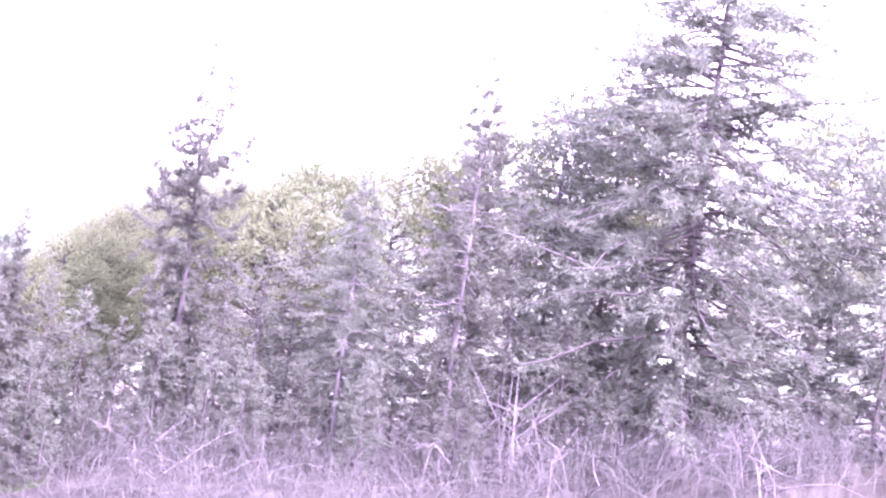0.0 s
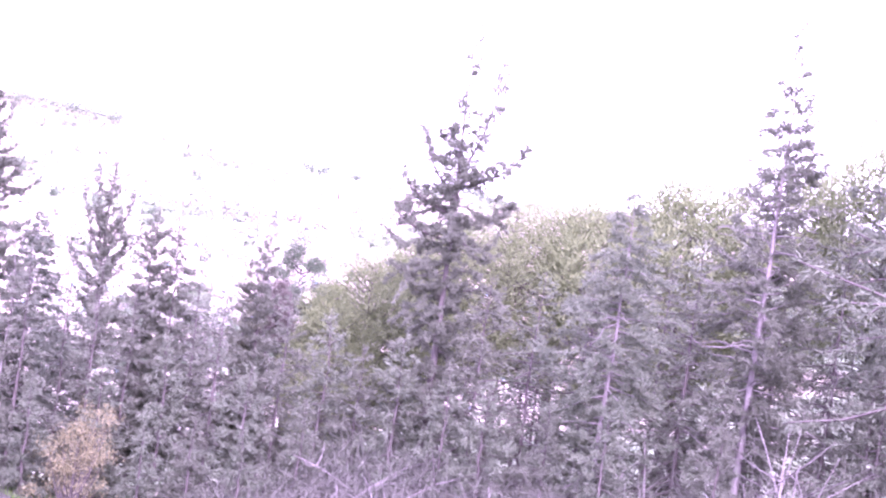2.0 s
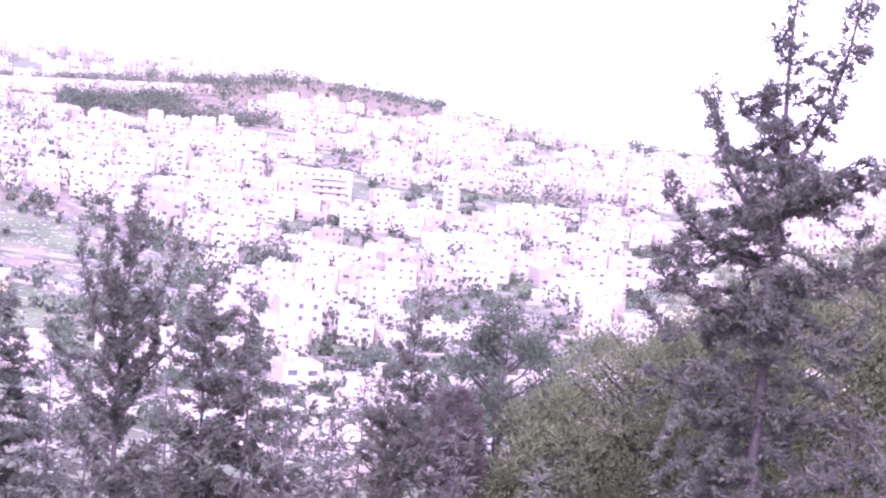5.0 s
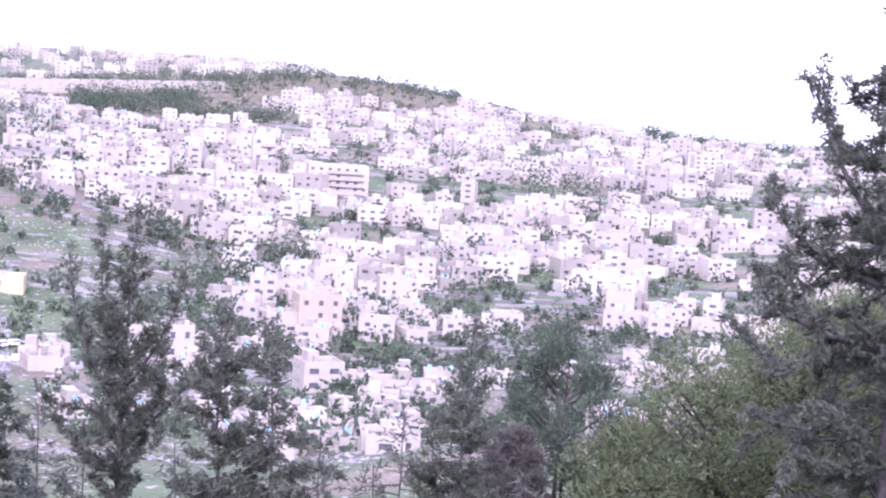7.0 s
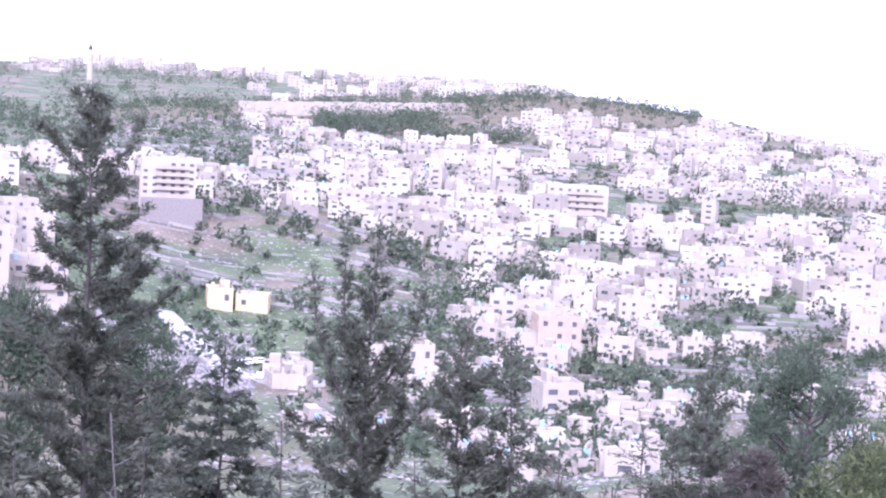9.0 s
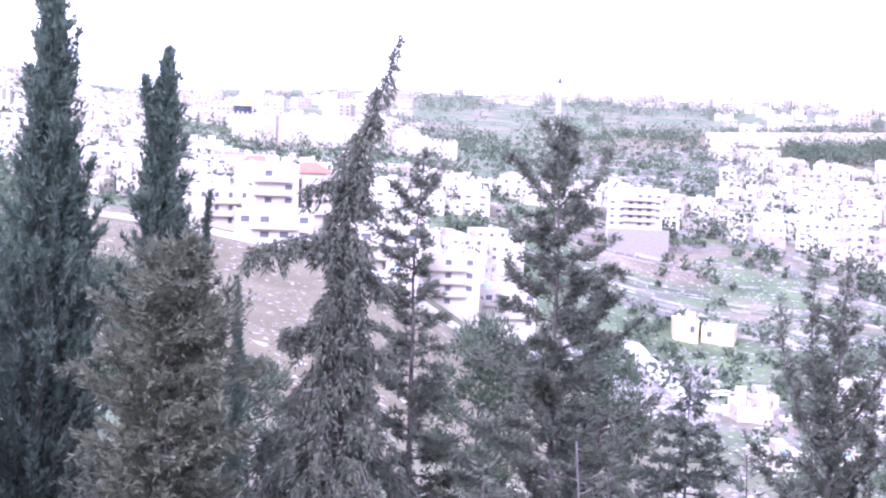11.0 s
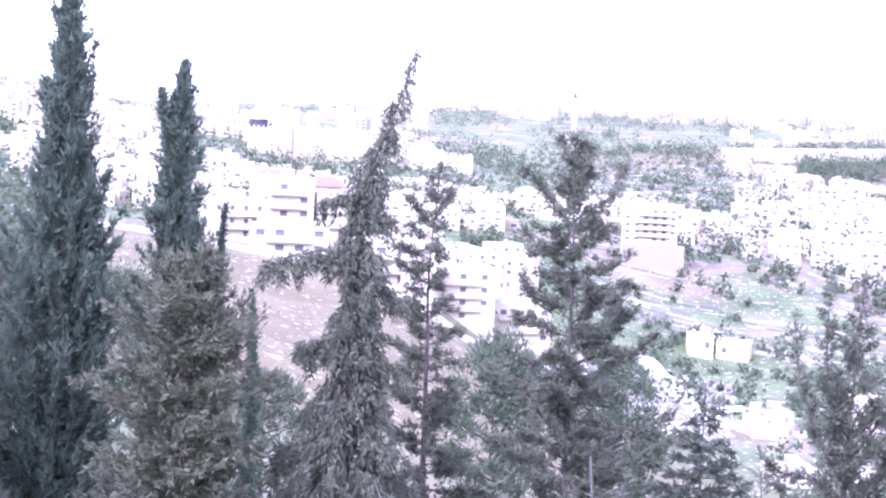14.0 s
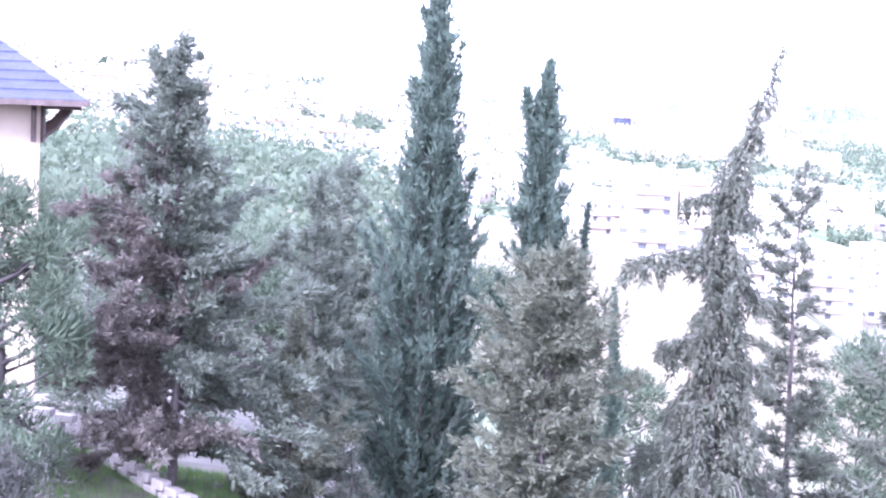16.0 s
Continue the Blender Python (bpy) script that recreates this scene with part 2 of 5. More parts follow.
def conifer(name, label, az, r, tip, profile, leaf, bark="bark", per_m=8.0, rise=(40, 10, -10), droop=0.1, curl=0.25, wiggle=0.05, ragged=0.6, bare=0.12,
            spray=0.3, spacing=0.09, hang=0.0, dens=150, fat=0.035, blade=(0.1, 0.02), girth=None, bend=((0, 0),), tops=(), seed=0, low=0.12, scatter=12.0, plume=0.0, browned=None, stub=0.0, budget=39000, group=""):
    """A conifer on a bearing and distance. profile: half its spread at depths below the tip. rise: the limbs' slope in degrees at the tip,
    the middle and the foot. bend: the trunk's shift to the right at depths. tops: extra leaders (start depth, side, tip depth, half spread).
    spray, spacing: length and interval of the twigs along a limb. hang: how far twigs hang. plume: how far twigs stand upright. browned: a leaf for lower limbs on one side."""
    global rng
    rng = np.random.default_rng(1000 + seed)
    foot = at(az, r)
    right = np.array((math.cos(radians(az)), -math.sin(radians(az)), 0))
    away = np.array((math.sin(radians(az)), math.cos(radians(az)), 0))
    zz = np.array((0, 0, 1.0))
    H = tip - foot.z
    girth = girth or 0.007 * H + 0.035
    pd, pw = np.array(profile, float).T
    bd, bw = np.array(bend, float).T
    depth = np.linspace(H, 0, 22)
    wob = np.cumsum(rng.normal(0, 0.018, (22, 2)), 0) * np.minimum(1, depth / 2)[:, None]
    spine = right * (np.interp(depth, bd, bw) + wob[:, 0])[:, None] + away * wob[:, 1:] + zz * (H - depth)[:, None]
    spines = [(spine, depth, pd, pw)]
    for s, side, end, half in tops:
        base = np.array([np.interp(-s, -depth, spine[:, i]) for i in range(3)])
        v = np.linspace(0, 1, 10)
        sp = base + right * (side * (1 - (1 - v) ** (2.2 if abs(s - end) > 0.3 else 1.15)))[:, None] + away * (side * 0.3 * np.sin(v * 3))[:, None] + zz * ((s - end) * v + (0.4 * abs(side) * (v - 1.5 * v ** 2) if abs(s - end) < 0.3 else 0 * v))[:, None] + rng.normal(0, 0.03, (10, 3)) * v[:, None]
        spines.append((sp, s + (end - s) * v, None, (0.04, half, half * 1.2)))
    TV, TF, n0 = [], [], 0
    POS, WAY, KIND = [], [], []

    def wood(P, R, sides):
        nonlocal n0
        V, F = tube(P, R, sides)
        TV.extend(V), TF.extend(tuple(i + n0 for i in f) for f in F)
        n0 += len(V)

    for si, (sp, dp, qd, qw) in enumerate(spines):
        wood(sp, np.maximum(0.012, girth * (dp - dp[-1] + 0.15) / H) if si == 0 else girth * (0.3 if dp[0] - dp[-1] > 0.5 else 0.16) * (1.1 - np.linspace(0, 1, len(sp))), 8 if si == 0 else 6)
        span = dp[0] * (1 - low) - dp[-1] if si == 0 else dp[0] - dp[-1]
        n = int(per_m * span) if si == 0 else int(per_m * np.linalg.norm(sp[-1] - sp[0]) * 1.1)
        at_u = (np.arange(n) + rng.uniform(0, 1, n)) / n
        d = dp[-1] + span * at_u
        f = np.clip((d - dp[-1]) / (dp[0] - dp[-1] + 1e-9), 0, 1) if abs(span) > 0.4 else at_u  # how far down from the end
        half = np.interp(d, qd, qw) if si == 0 else np.interp(f, (0, 0.3, 1), (0.04, qw[1], qw[2]))
        L = half * (1 - ragged * rng.uniform(0, 1, n) ** 0.9) * rng.uniform(0.85, 1.2, n) + 0.03
        gust = np.sin(d * 2.1 + seed) * np.cos(np.arange(n) * 2.39996 - d * 1.3 + seed * 2)  # fuller and thinner stretches of the crown
        L *= 1 + 0.3 * ragged * gust
        if si and abs(span) < 0.4:
            L *= rng.uniform(0.2, 1.25, n)
        ang = np.arange(n) * 2.39996 + rng.normal(0, 0.35, n)
        start = np.stack([np.interp(1 - f, np.linspace(0, 1, len(sp)), sp[:, i]) for i in range(3)], 1)
        out = right * np.cos(ang)[:, None] + away * np.sin(ang)[:, None]
        cross = np.cross(out, zz)
        e = np.radians(np.interp(d - dp[-1], (0, min(2.2, H * 0.4), H), rise) + rng.normal(0, scatter, n))
        f1, f2 = rng.uniform(0, 6.28, n), rng.uniform(0, 6.28, n)
        cl = curl * rng.uniform(0.3, 1.5, n)

        def along(i, s):
            up = np.sin(e[i]) * s - droop * s ** 2 + cl[i] * s ** 3 + wiggle * np.sin(s * 7 + f1[i]) * s
            sw = wiggle * 1.6 * np.sin(s * 6 + f2[i]) * s
            return start[i] + (L[i])[:, None] * (out[i] * (np.cos(e[i]) * s)[:, None] + zz * up[:, None] + cross[i] * sw[:, None])

        q = np.linspace(0, 1, 5)
        for i in np.flatnonzero(L > 0.34):
            wood(along(np.full(5, i), q), max(0.009, 0.013 * L[i] + 0.006) * (1 - 0.75 * q), 3)
        leafless = rng.uniform(0, 1, n) < stub
        m = np.where(leafless, 0, np.maximum(2, (L / spacing).astype(int)))
        I = np.repeat(np.arange(n), m)
        if not len(I):
            continue
        s = bare + (1 - bare) * rng.uniform(0, 1, len(I)) ** 0.85
        P = along(I, s)
        ahead = along(I, s + 0.04) - P + 1e-6
        ahead /= np.linalg.norm(ahead, axis=1, keepdims=True)
        side = np.cross(ahead, zz) * rng.choice((-1.0, 1.0), len(I))[:, None]
        tw = ahead * 0.75 + side * rng.uniform(0.2, 0.9, len(I))[:, None] + zz * (rng.normal(0.12, 0.4, len(I)) + plume - hang)[:, None]
        tw /= np.linalg.norm(tw, axis=1, keepdims=True)
        tl = spray * rng.uniform(0.4, 1.25, len(I)) * (1 - 0.5 * s) * np.minimum(1, 0.25 + 0.8 * L[I])
        c = np.maximum(2, (tl * dens).astype(int))
        J = np.repeat(np.arange(len(I)), c)
        v = rng.uniform(0, 1, len(J))
        pos = P[J] + tw[J] * (tl[J] * v)[:, None] - zz * (hang * 0.5 * tl[J] * v ** 2)[:, None] + rng.normal(0, 1, (len(J), 3)) * (fat * (1.15 - 0.7 * v))[:, None]
        way = tw[J] + rng.normal(0, 0.42, (len(J), 3))
        POS.append(pos), WAY.append(way)
        KIND.append((np.cos(ang[I]) + 0.7 * np.sin(I * 12.9) < 0.2)[J] & (d[I] > 1.6 + 1.5 * rng.uniform(0, 1, len(I)))[J])
        # leaves close to the limb itself
        I2 = np.repeat(np.arange(n), np.where(leafless, 0, np.maximum(4, (L * dens * 0.5).astype(int))))
        pos = along(I2, rng.uniform(bare, 1.03, len(I2))) + rng.normal(0, fat, (len(I2), 3))
        POS.append(pos), WAY.append(out[I2] + rng.normal(0, 0.5, (len(I2), 3)) + zz * (plume - hang * 0.6))
        KIND.append((np.cos(ang) + 0.7 * np.sin(np.arange(n) * 12.9) < 0.2)[I2] & (d > 2.2)[I2])
    tree = new(name)
    tree.matrix_world = Matrix.Translation((foot.x, foot.y, foot.z))
    hung("trunk", mesh_of("trunk", TV, TF, True), M[bark], tree)
    pos, way, kind = np.concatenate(POS), np.concatenate(WAY), np.concatenate(KIND)
    if len(pos) > budget:  # fewer blades, each a little larger
        keep = rng.permutation(len(pos))[:budget]
        grow = min(1.5, (len(pos) / budget) ** 0.5)
        pos, way, kind, blade = pos[keep], way[keep], kind[keep], (blade[0] * grow, blade[1] * grow)
    for nm, mk, sel in (("crown", leaf, ~kind if browned else kind | True), ("browned_bough", browned, kind)):
        if mk:
            V, F = leaf_blades(pos[sel], way[sel], *blade)
            hung(nm, mesh_of(nm, V, F), M[mk], tree, "dry russet boughs" if nm != "crown" else "")
    return tagged(tree, label, "tree", group)


def round_pine(name, label, az, r, top_z, width, leaf, clumps=60, leaves=260, blade=(0.2, 0.022), seed=0, flat=0.75, depth=None, budget=11000, cap=1.6, group=""):
    """A broad pine: a forking trunk and a crown of many needle clumps with gaps."""
    global rng
    rng = np.random.default_rng(3000 + seed)
    foot = at(az, r)
    H = top_z - foot.z
    depth = depth or min(H * 0.7, width * 1.9)
    c = rng.normal(size=(clumps, 3))
    c /= np.linalg.norm(c, axis=1, keepdims=True)
    c *= (rng.uniform(0.45, 1.0, clumps) ** 0.5)[:, None]
    C = np.stack([c[:, 0] * width, c[:, 1] * width, H - depth / 2 + c[:, 2] * depth / 2], 1)
    TV, TF = tube([(0, 0, 0), (0.1, 0.05, H * 0.35), (-0.1, 0.1, H * 0.7), (0, 0, H * 0.93)], [0.03 * H * 0.6 + 0.05, 0.02 * H * 0.6 + 0.04, 0.05, 0.015], 8)
    TV, n0 = list(TV), len(TV)
    TF = list(TF)
    for p in C[::2]:
        zz = max(H * 0.25, p[2] - 0.35 * np.hypot(p[0], p[1]) - 0.3)
        V, F = tube([(0, 0, zz), (p[0] * 0.5, p[1] * 0.5, zz * 0.5 + p[2] * 0.5 - 0.1), tuple(p)], [0.05, 0.03, 0.012], 4)
        TF += [tuple(j + n0 for j in f) for f in F]
        TV += V
        n0 += len(V)
    size = width * 0.24 * rng.uniform(0.7, 1.35, clumps)
    J = np.repeat(np.arange(clumps), leaves)
    d = rng.normal(size=(len(J), 3))
    d /= np.linalg.norm(d, axis=1, keepdims=True)
    pos = C[J] + d * (size[J] * rng.uniform(0.2, 1, len(J)) ** 0.5)[:, None] * np.array((1, 1, flat))
    V, F = leaf_blades(pos, d * 0.8 + np.array((0, 0, 0.5)) + rng.normal(0, 0.4, (len(J), 3)), *blade, budget=budget, cap=cap)
    tree = new(name)
    tree.matrix_world = Matrix.Translation(foot)
    hung("trunk", mesh_of("trunk", TV, TF, True), M["bark"], tree)
    hung("crown", mesh_of("crown", V, F), M[leaf], tree)
    return tagged(tree, label, "tree", group)


FINE = (0.085, 0.015)
SCRAG = dict(per_m=9.0, rise=(50, 14, -4), droop=0.12, curl=0.2, wiggle=0.09, ragged=0.75, scatter=15, spray=0.25, spacing=0.045, dens=170, fat=0.05, blade=(0.09, 0.019))
COLUMN = dict(rise=(80, 68, 60), droop=0.0, curl=0.0, wiggle=0.03, bare=0.2, plume=0.9, spray=0.42, spacing=0.07, dens=120, fat=0.03, blade=(0.1, 0.016), ragged=0.5, low=0.02, scatter=7)
SPIRE = ((0, 0.03), (0.5, 0.15), (1.5, 0.27), (3.0, 0.45), (6.0, 0.6))

# columnar cypresses
conifer("cypress_tree", "tall dense dark green columnar cypress", -10.4, 36, 2.0, ((0, 0.08), (0.4, 0.3), (0.8, 0.45), (1.8, 0.75), (2.9, 0.95), (4.4, 1.35), (6, 1.8), (7.5, 2.2), (9.2, 2.4), (12, 2.2)), "cypress", per_m=60, seed=1, budget=105000, **COLUMN)
conifer("cypress_tree", "slim dark green columnar cypress with a split top", -7.05, 37, 0.22, ((0, 0.06), (0.3, 0.25), (0.7, 0.45), (1.2, 0.65), (2.3, 0.95), (3.4, 1.2), (5, 1.4), (8, 1.7)), "cypress", per_m=45, seed=2, budget=80000, tops=((2.0, -0.34, 0.5, 0.22),), **COLUMN)
conifer("cypress_tree", "thin young cypress spire behind a bushy one", -5.75, 39, -2.5, SPIRE, "cypress", per_m=26, seed=3, **COLUMN)
conifer("cypress_tree", "short bushy cypress spire among taller ones", -4.9, 38, -4.1, SPIRE, "cypress", per_m=26, seed=4, **COLUMN)
conifer("cypress_tree", "slim cypress spire rising from a bushy one", -9.2, 38, -4.6, SPIRE, "cypress", per_m=24, seed=72, **COLUMN)
conifer("cypress_tree", "bushy olive-green cypress with brown tips", -6.6, 31.5, -3.0, ((0, 0.3), (0.3, 0.8), (0.8, 1.2), (1.6, 1.45), (3, 1.5), (4.5, 1.6), (8, 1.6)), "brownish", per_m=44, rise=(55, 24, 0), droop=0.1, curl=0.12, spray=0.4, spacing=0.06, dens=115, ragged=0.55, blade=FINE, seed=5, low=0.03, budget=70000)
# the leaning, drooping tree and its neighbours
conifer("leaning_conifer", "leaning dark conifer with a bent top and hanging twigs", -1.8, 33, 0.68, ((0, 0.02), (0.4, 0.1), (1.1, 0.2), (1.5, 0.3), (2.0, 0.46), (2.6, 0.55), (3.4, 0.62), (4.4, 0.72), (5.2, 0.75), (5.8, 1.2), (6.6, 1.9), (8, 2.5), (11, 2.8)), "conifer", per_m=26, rise=(15, 25, -14), droop=0.8, curl=0.0, wiggle=0.12, spray=0.55, spacing=0.05, hang=1.2, dens=130, fat=0.035, blade=FINE, ragged=0.7, seed=6, bare=0.15, budget=95000, scatter=16, girth=0.2,
        tops=((3.5, -1.7, 3.6, 0.5), (2.5, -0.75, 2.55, 0.35), (4.9, -0.95, 5.0, 0.5), (2.8, 0.6, 2.9, 0.3), (4.0, 0.8, 4.2, 0.4), (5.3, 1.0, 5.5, 0.4)),
        bend=((0, 0.8), (0.6, 0.64), (1.28, 0.44), (2.06, 0.08), (3, 0.0), (8, -0.1)))
conifer("young_conifer", "slender sparse conifer with short bare-tipped limbs", 0.45, 38, -1.45, ((0, 0.04), (0.45, 0.4), (0.9, 0.72), (1.5, 0.9), (2.5, 1.0), (3.6, 1.25), (4.5, 1.4), (6, 1.8), (9, 2)), "conifer", seed=7, **{**SCRAG, "per_m": 10, "rise": (45, 12, -2), "spray": 0.2, "curl": 0.15})
conifer("conifer_tree", "open dark conifer with long upswept limbs", 4.7, 34, -0.6, ((0, 0.06), (0.4, 0.42), (0.9, 0.8), (1.3, 1.1), (2.0, 1.1), (2.6, 1.5), (3.4, 1.9), (4.5, 2.1), (6, 2.4), (8, 2.6)), "conifer", seed=8, budget=100000, bend=((0, -0.2), (3, -0.1), (7, 0)), **{**SCRAG, "per_m": 11, "rise": (50, 18, 4)})
conifer("young_fir", "young blue-green fir with tiered limbs", 8.55, 35, -4.95, ((0, 0.03), (0.5, 0.25), (1, 0.5), (2, 0.9), (3.5, 1.4), (7, 2)), "fir", per_m=15, rise=(25, 4, -10), droop=0.15, curl=0.0, wiggle=0.03, spray=0.34, spacing=0.05, hang=0.15, dens=150, fat=0.028, blade=(0.1, 0.018), ragged=0.3, scatter=6, seed=9, budget=60000)
conifer("twin_conifer", "dark conifer with two ragged tops", 12.75, 35, -2.75, ((0, 0.08), (0.4, 0.25), (0.8, 0.4), (1.3, 0.6), (2.2, 0.9), (3.2, 1.2), (4.2, 1.7), (8, 2)), "conifer", seed=10, bend=((0, 0.1), (3, 0.0)), tops=((3.8, -0.5, 0.12, 0.3), (3.4, 1.0, 0.95, 0.24), (3.8, -1.0, 0.8, 0.24), (4.4, 1.45, 2.4, 0.24)), **{**SCRAG, "rise": (65, 45, 10), "spray": 0.2, "per_m": 9.5, "fat": 0.05})
conifer("conifer_tree", "narrow ragged dark conifer", 15.7, 33.6, -4.4, ((0, 0.06), (0.3, 0.25), (0.7, 0.5), (1.2, 0.7), (1.8, 0.95), (2.8, 1.3), (5, 1.8)), "conifer", seed=11, **{**SCRAG, "rise": (55, 20, 0), "per_m": 13})
conifer("conifer_tree", "narrow dark conifer with hanging twigs", 16.95, 33.4, -4.55, ((0, 0.06), (0.4, 0.27), (0.8, 0.4), (1.4, 0.55), (2, 0.85), (2.7, 1.2), (5, 1.7)), "conifer", seed=12, **{**SCRAG, "rise": (40, 5, -15), "hang": 0.35, "curl": 0.1, "per_m": 14})
conifer("conifer_tree", "short dark conifer with a ragged spire", 22.95, 32.2, -4.15, ((0, 0.05), (0.4, 0.24), (0.8, 0.27), (1.2, 0.5), (2, 0.55), (2.8, 0.8), (5, 1.5)), "conifer", seed=13, **{**SCRAG, "rise": (50, 18, 0), "per_m": 13})
conifer("conifer_tree", "short ragged spire beside a taller conifer", 21.9, 32.6, -5.9, ((0, 0.05), (0.5, 0.22), (1.5, 0.55), (4, 1.2)), "brownish", seed=63, **{**SCRAG, "per_m": 13})
round_pine("pine_tree", "soft green pine with an uneven crown", 25.8, 40, -5.2, 1.6, "farpine", clumps=85, leaves=330, blade=(0.14, 0.016), seed=1, depth=5.5, budget=20000, cap=1.1)
for k, (a, z, w) in enumerate(((28.0, -6.9, 2.1), (30.2, -5.3, 2.5), (32.6, -4.6, 2.7), (35.0, -3.7, 2.9), (38.0, -2.5, 3.3), (41.0, -1.7, 3.3))):
    round_pine("pine_tree", "broad yellow-green pine with a rounded crown", a, 38 + k, z, w, "pine", clumps=300, leaves=260, blade=(0.11, 0.019), seed=20 + k, depth=8, budget=42000, cap=1.1, group="broad pines")
conifer("tall_conifer", "tall dark conifer with a forked top and clumped limbs", 35.0, 30.6, 4.2, ((0, 0.08), (1, 0.3), (2.5, 0.5), (3.8, 0.85), (4.6, 1.5), (5.4, 2.3), (7, 2.6), (9, 2.5), (12, 2.6), (16, 2.6)), "conifer", per_m=10.5, scatter=24, rise=(55, 8, -12), droop=0.3, curl=0.22, wiggle=0.17, spray=0.32, spacing=0.05, dens=150, fat=0.045, blade=(0.095, 0.019), ragged=0.75, seed=14, budget=100000, girth=0.19, low=0.08,
        bend=((0, 0.1), (3, -0.15), (5.8, 0.0)), tops=((5.8, 1.15, 0.6, 0.42), (6.6, -1.4, 3.7, 0.28), (7.2, -2.0, 5.6, 0.4), (6.2, 2.3, 4.2, 0.4), (7.6, 2.2, 6.4, 0.4), (8.2, -2.1, 7.0, 0.4)))
conifer("dead_sapling", "bare dead sapling with thin pale limbs", 5.3, 30.5, -5.6, ((0, 0.1), (0.6, 0.5), (2, 0.8), (5, 0.5)), "brownish", bark="greybark", per_m=7, rise=(25, 10, 0), stub=0.97, girth=0.06, seed=71)
round_pine("russet_bush", "rounded russet bush between dark conifers", 24.2, 37, -6.7, 0.8, "russet", clumps=60, leaves=260, blade=(0.12, 0.014), seed=60, depth=3, budget=15000)
# trees beyond the bare shrubs
BOUGH = dict(rise=(40, 6, -14), droop=0.14, curl=0.06, wiggle=0.05, spray=0.6, spacing=0.11, hang=0.12, dens=75, fat=0.05, blade=(0.15, 0.022), ragged=0.5)
conifer("thin_conifer", "thin pale green conifer with a bare lower trunk", 48.2, 28.4, -1.0, ((0, 0.08), (1, 0.7), (2.5, 1.6), (4.5, 2.4), (7, 2.7), (12, 2)), "spruce", bark="greybark", per_m=12, seed=15, **{**BOUGH, "stub": 0.12})
conifer("half_dead_conifer", "ragged conifer with a bare pale trunk", 57.7, 29.6, 5.7, ((0, 0.06), (1.2, 0.35), (2.4, 0.6), (3.2, 1.1), (4.2, 1.3), (5.4, 1.7), (7.5, 2.5), (11, 2.9), (15, 2.6)), "conifer", bark="greybark", per_m=13, seed=16, girth=0.16, **{**BOUGH, "stub": 0.25, "wiggle": 0.1, "rise": (50, 18, -5)})
conifer("spruce_tree", "large spreading spruce with heavy grey-green boughs", 75.2, 33, 17.5, ((0, 0.2), (4, 3.2), (8, 5.4), (12, 7.0), (18, 8.4), (30, 8.6)), "spruce", per_m=14, girth=0.3, low=0.04, seed=17, budget=115000, **{**BOUGH, "spray": 1.0, "spacing": 0.16, "dens": 56, "fat": 0.09, "blade": (0.2, 0.026), "bare": 0.15, "droop": 0.1})
for k, (a, r, z, w) in enumerate(((48, 43, -0.5, 3.4), (53, 42, 0.8, 3.4), (59, 43, 2.6, 3.6), (64.5, 43, 4.4, 3.6), (44.5, 41, -1.5, 3.4), (69, 46, 6.0, 3.7), (80, 48, 5, 3.8), (88, 50, 6, 4), (97, 50, 6, 4), (106, 50, 7, 4))):
    round_pine("pine_tree", "pale yellow-green pine on the slope", a, r, z, w, "pine", clumps=200, leaves=260, blade=(0.17, 0.028), seed=10 + k, depth=10, budget=15000, group="pines on the slope")


def cone(w):
    return ((0, 0.05), (0.6, w * 0.18), (1.6, w * 0.42), (3.2, w * 0.72), (5.5, w), (9, w * 1.15))


for k, (a, r, z, w) in enumerate(((89, 36, 4.5, 4.2), (97, 38, 5.5, 4.4), (83, 41, 6.0, 4.4), (64, 37, 5.0, 3.4), (68, 36, 7.6, 3.4))):
    conifer("spruce_tree", "dark spruce at the edge of the shrubs", a, r, z, cone(w), "spruce", per_m=9, seed=30 + k, low=0.03, budget=18000, **{**BOUGH, "spray": 0.8, "spacing": 0.16, "dens": 50, "blade": (0.2, 0.028)})
# left part of the slope
conifer("russet_conifer", "conifer with russet lower limbs and green top", -17.75, 32, 0.4, ((0, 0.08), (0.4, 0.35), (0.8, 0.6), (1.2, 1.0), (2, 1.25), (3, 1.7), (4.5, 2.3), (6, 2.8), (8, 2.9)), "fir", browned="russet", seed=18, **{**SCRAG, "per_m": 24, "rise": (55, 20, -10), "curl": 0.1, "low": 0.1, "budget": 95000, "spray": 0.36})
conifer("conifer_tree", "grey-green conifer behind a russet one", -13.6, 37, -1.9, ((0, 0.05), (0.6, 0.5), (1.5, 0.9), (3, 1.3), (6, 1.8)), "fir", seed=70, **{**SCRAG, "per_m": 16})
round_pine("pine_tree", "dark pine beside the house", -22.9, 31, -2.0, 1.5, "farpine", clumps=90, leaves=300, blade=(0.15, 0.016), seed=5, depth=5, budget=20000)
conifer("young_conifer", "small olive-brown conifer beside the cypress", -14.2, 33, -4.0, cone(1.6), "brownish", seed=19, **{**SCRAG, "per_m": 24, "rise": (60, 30, 10)})
conifer("conifer_tree", "blue-green conifer on the lower slope", -12.8, 46, -2.0, cone(2.2), "fir", seed=20, **{**SCRAG, "per_m": 16, "blade": (0.12, 0.022), "dens": 100})
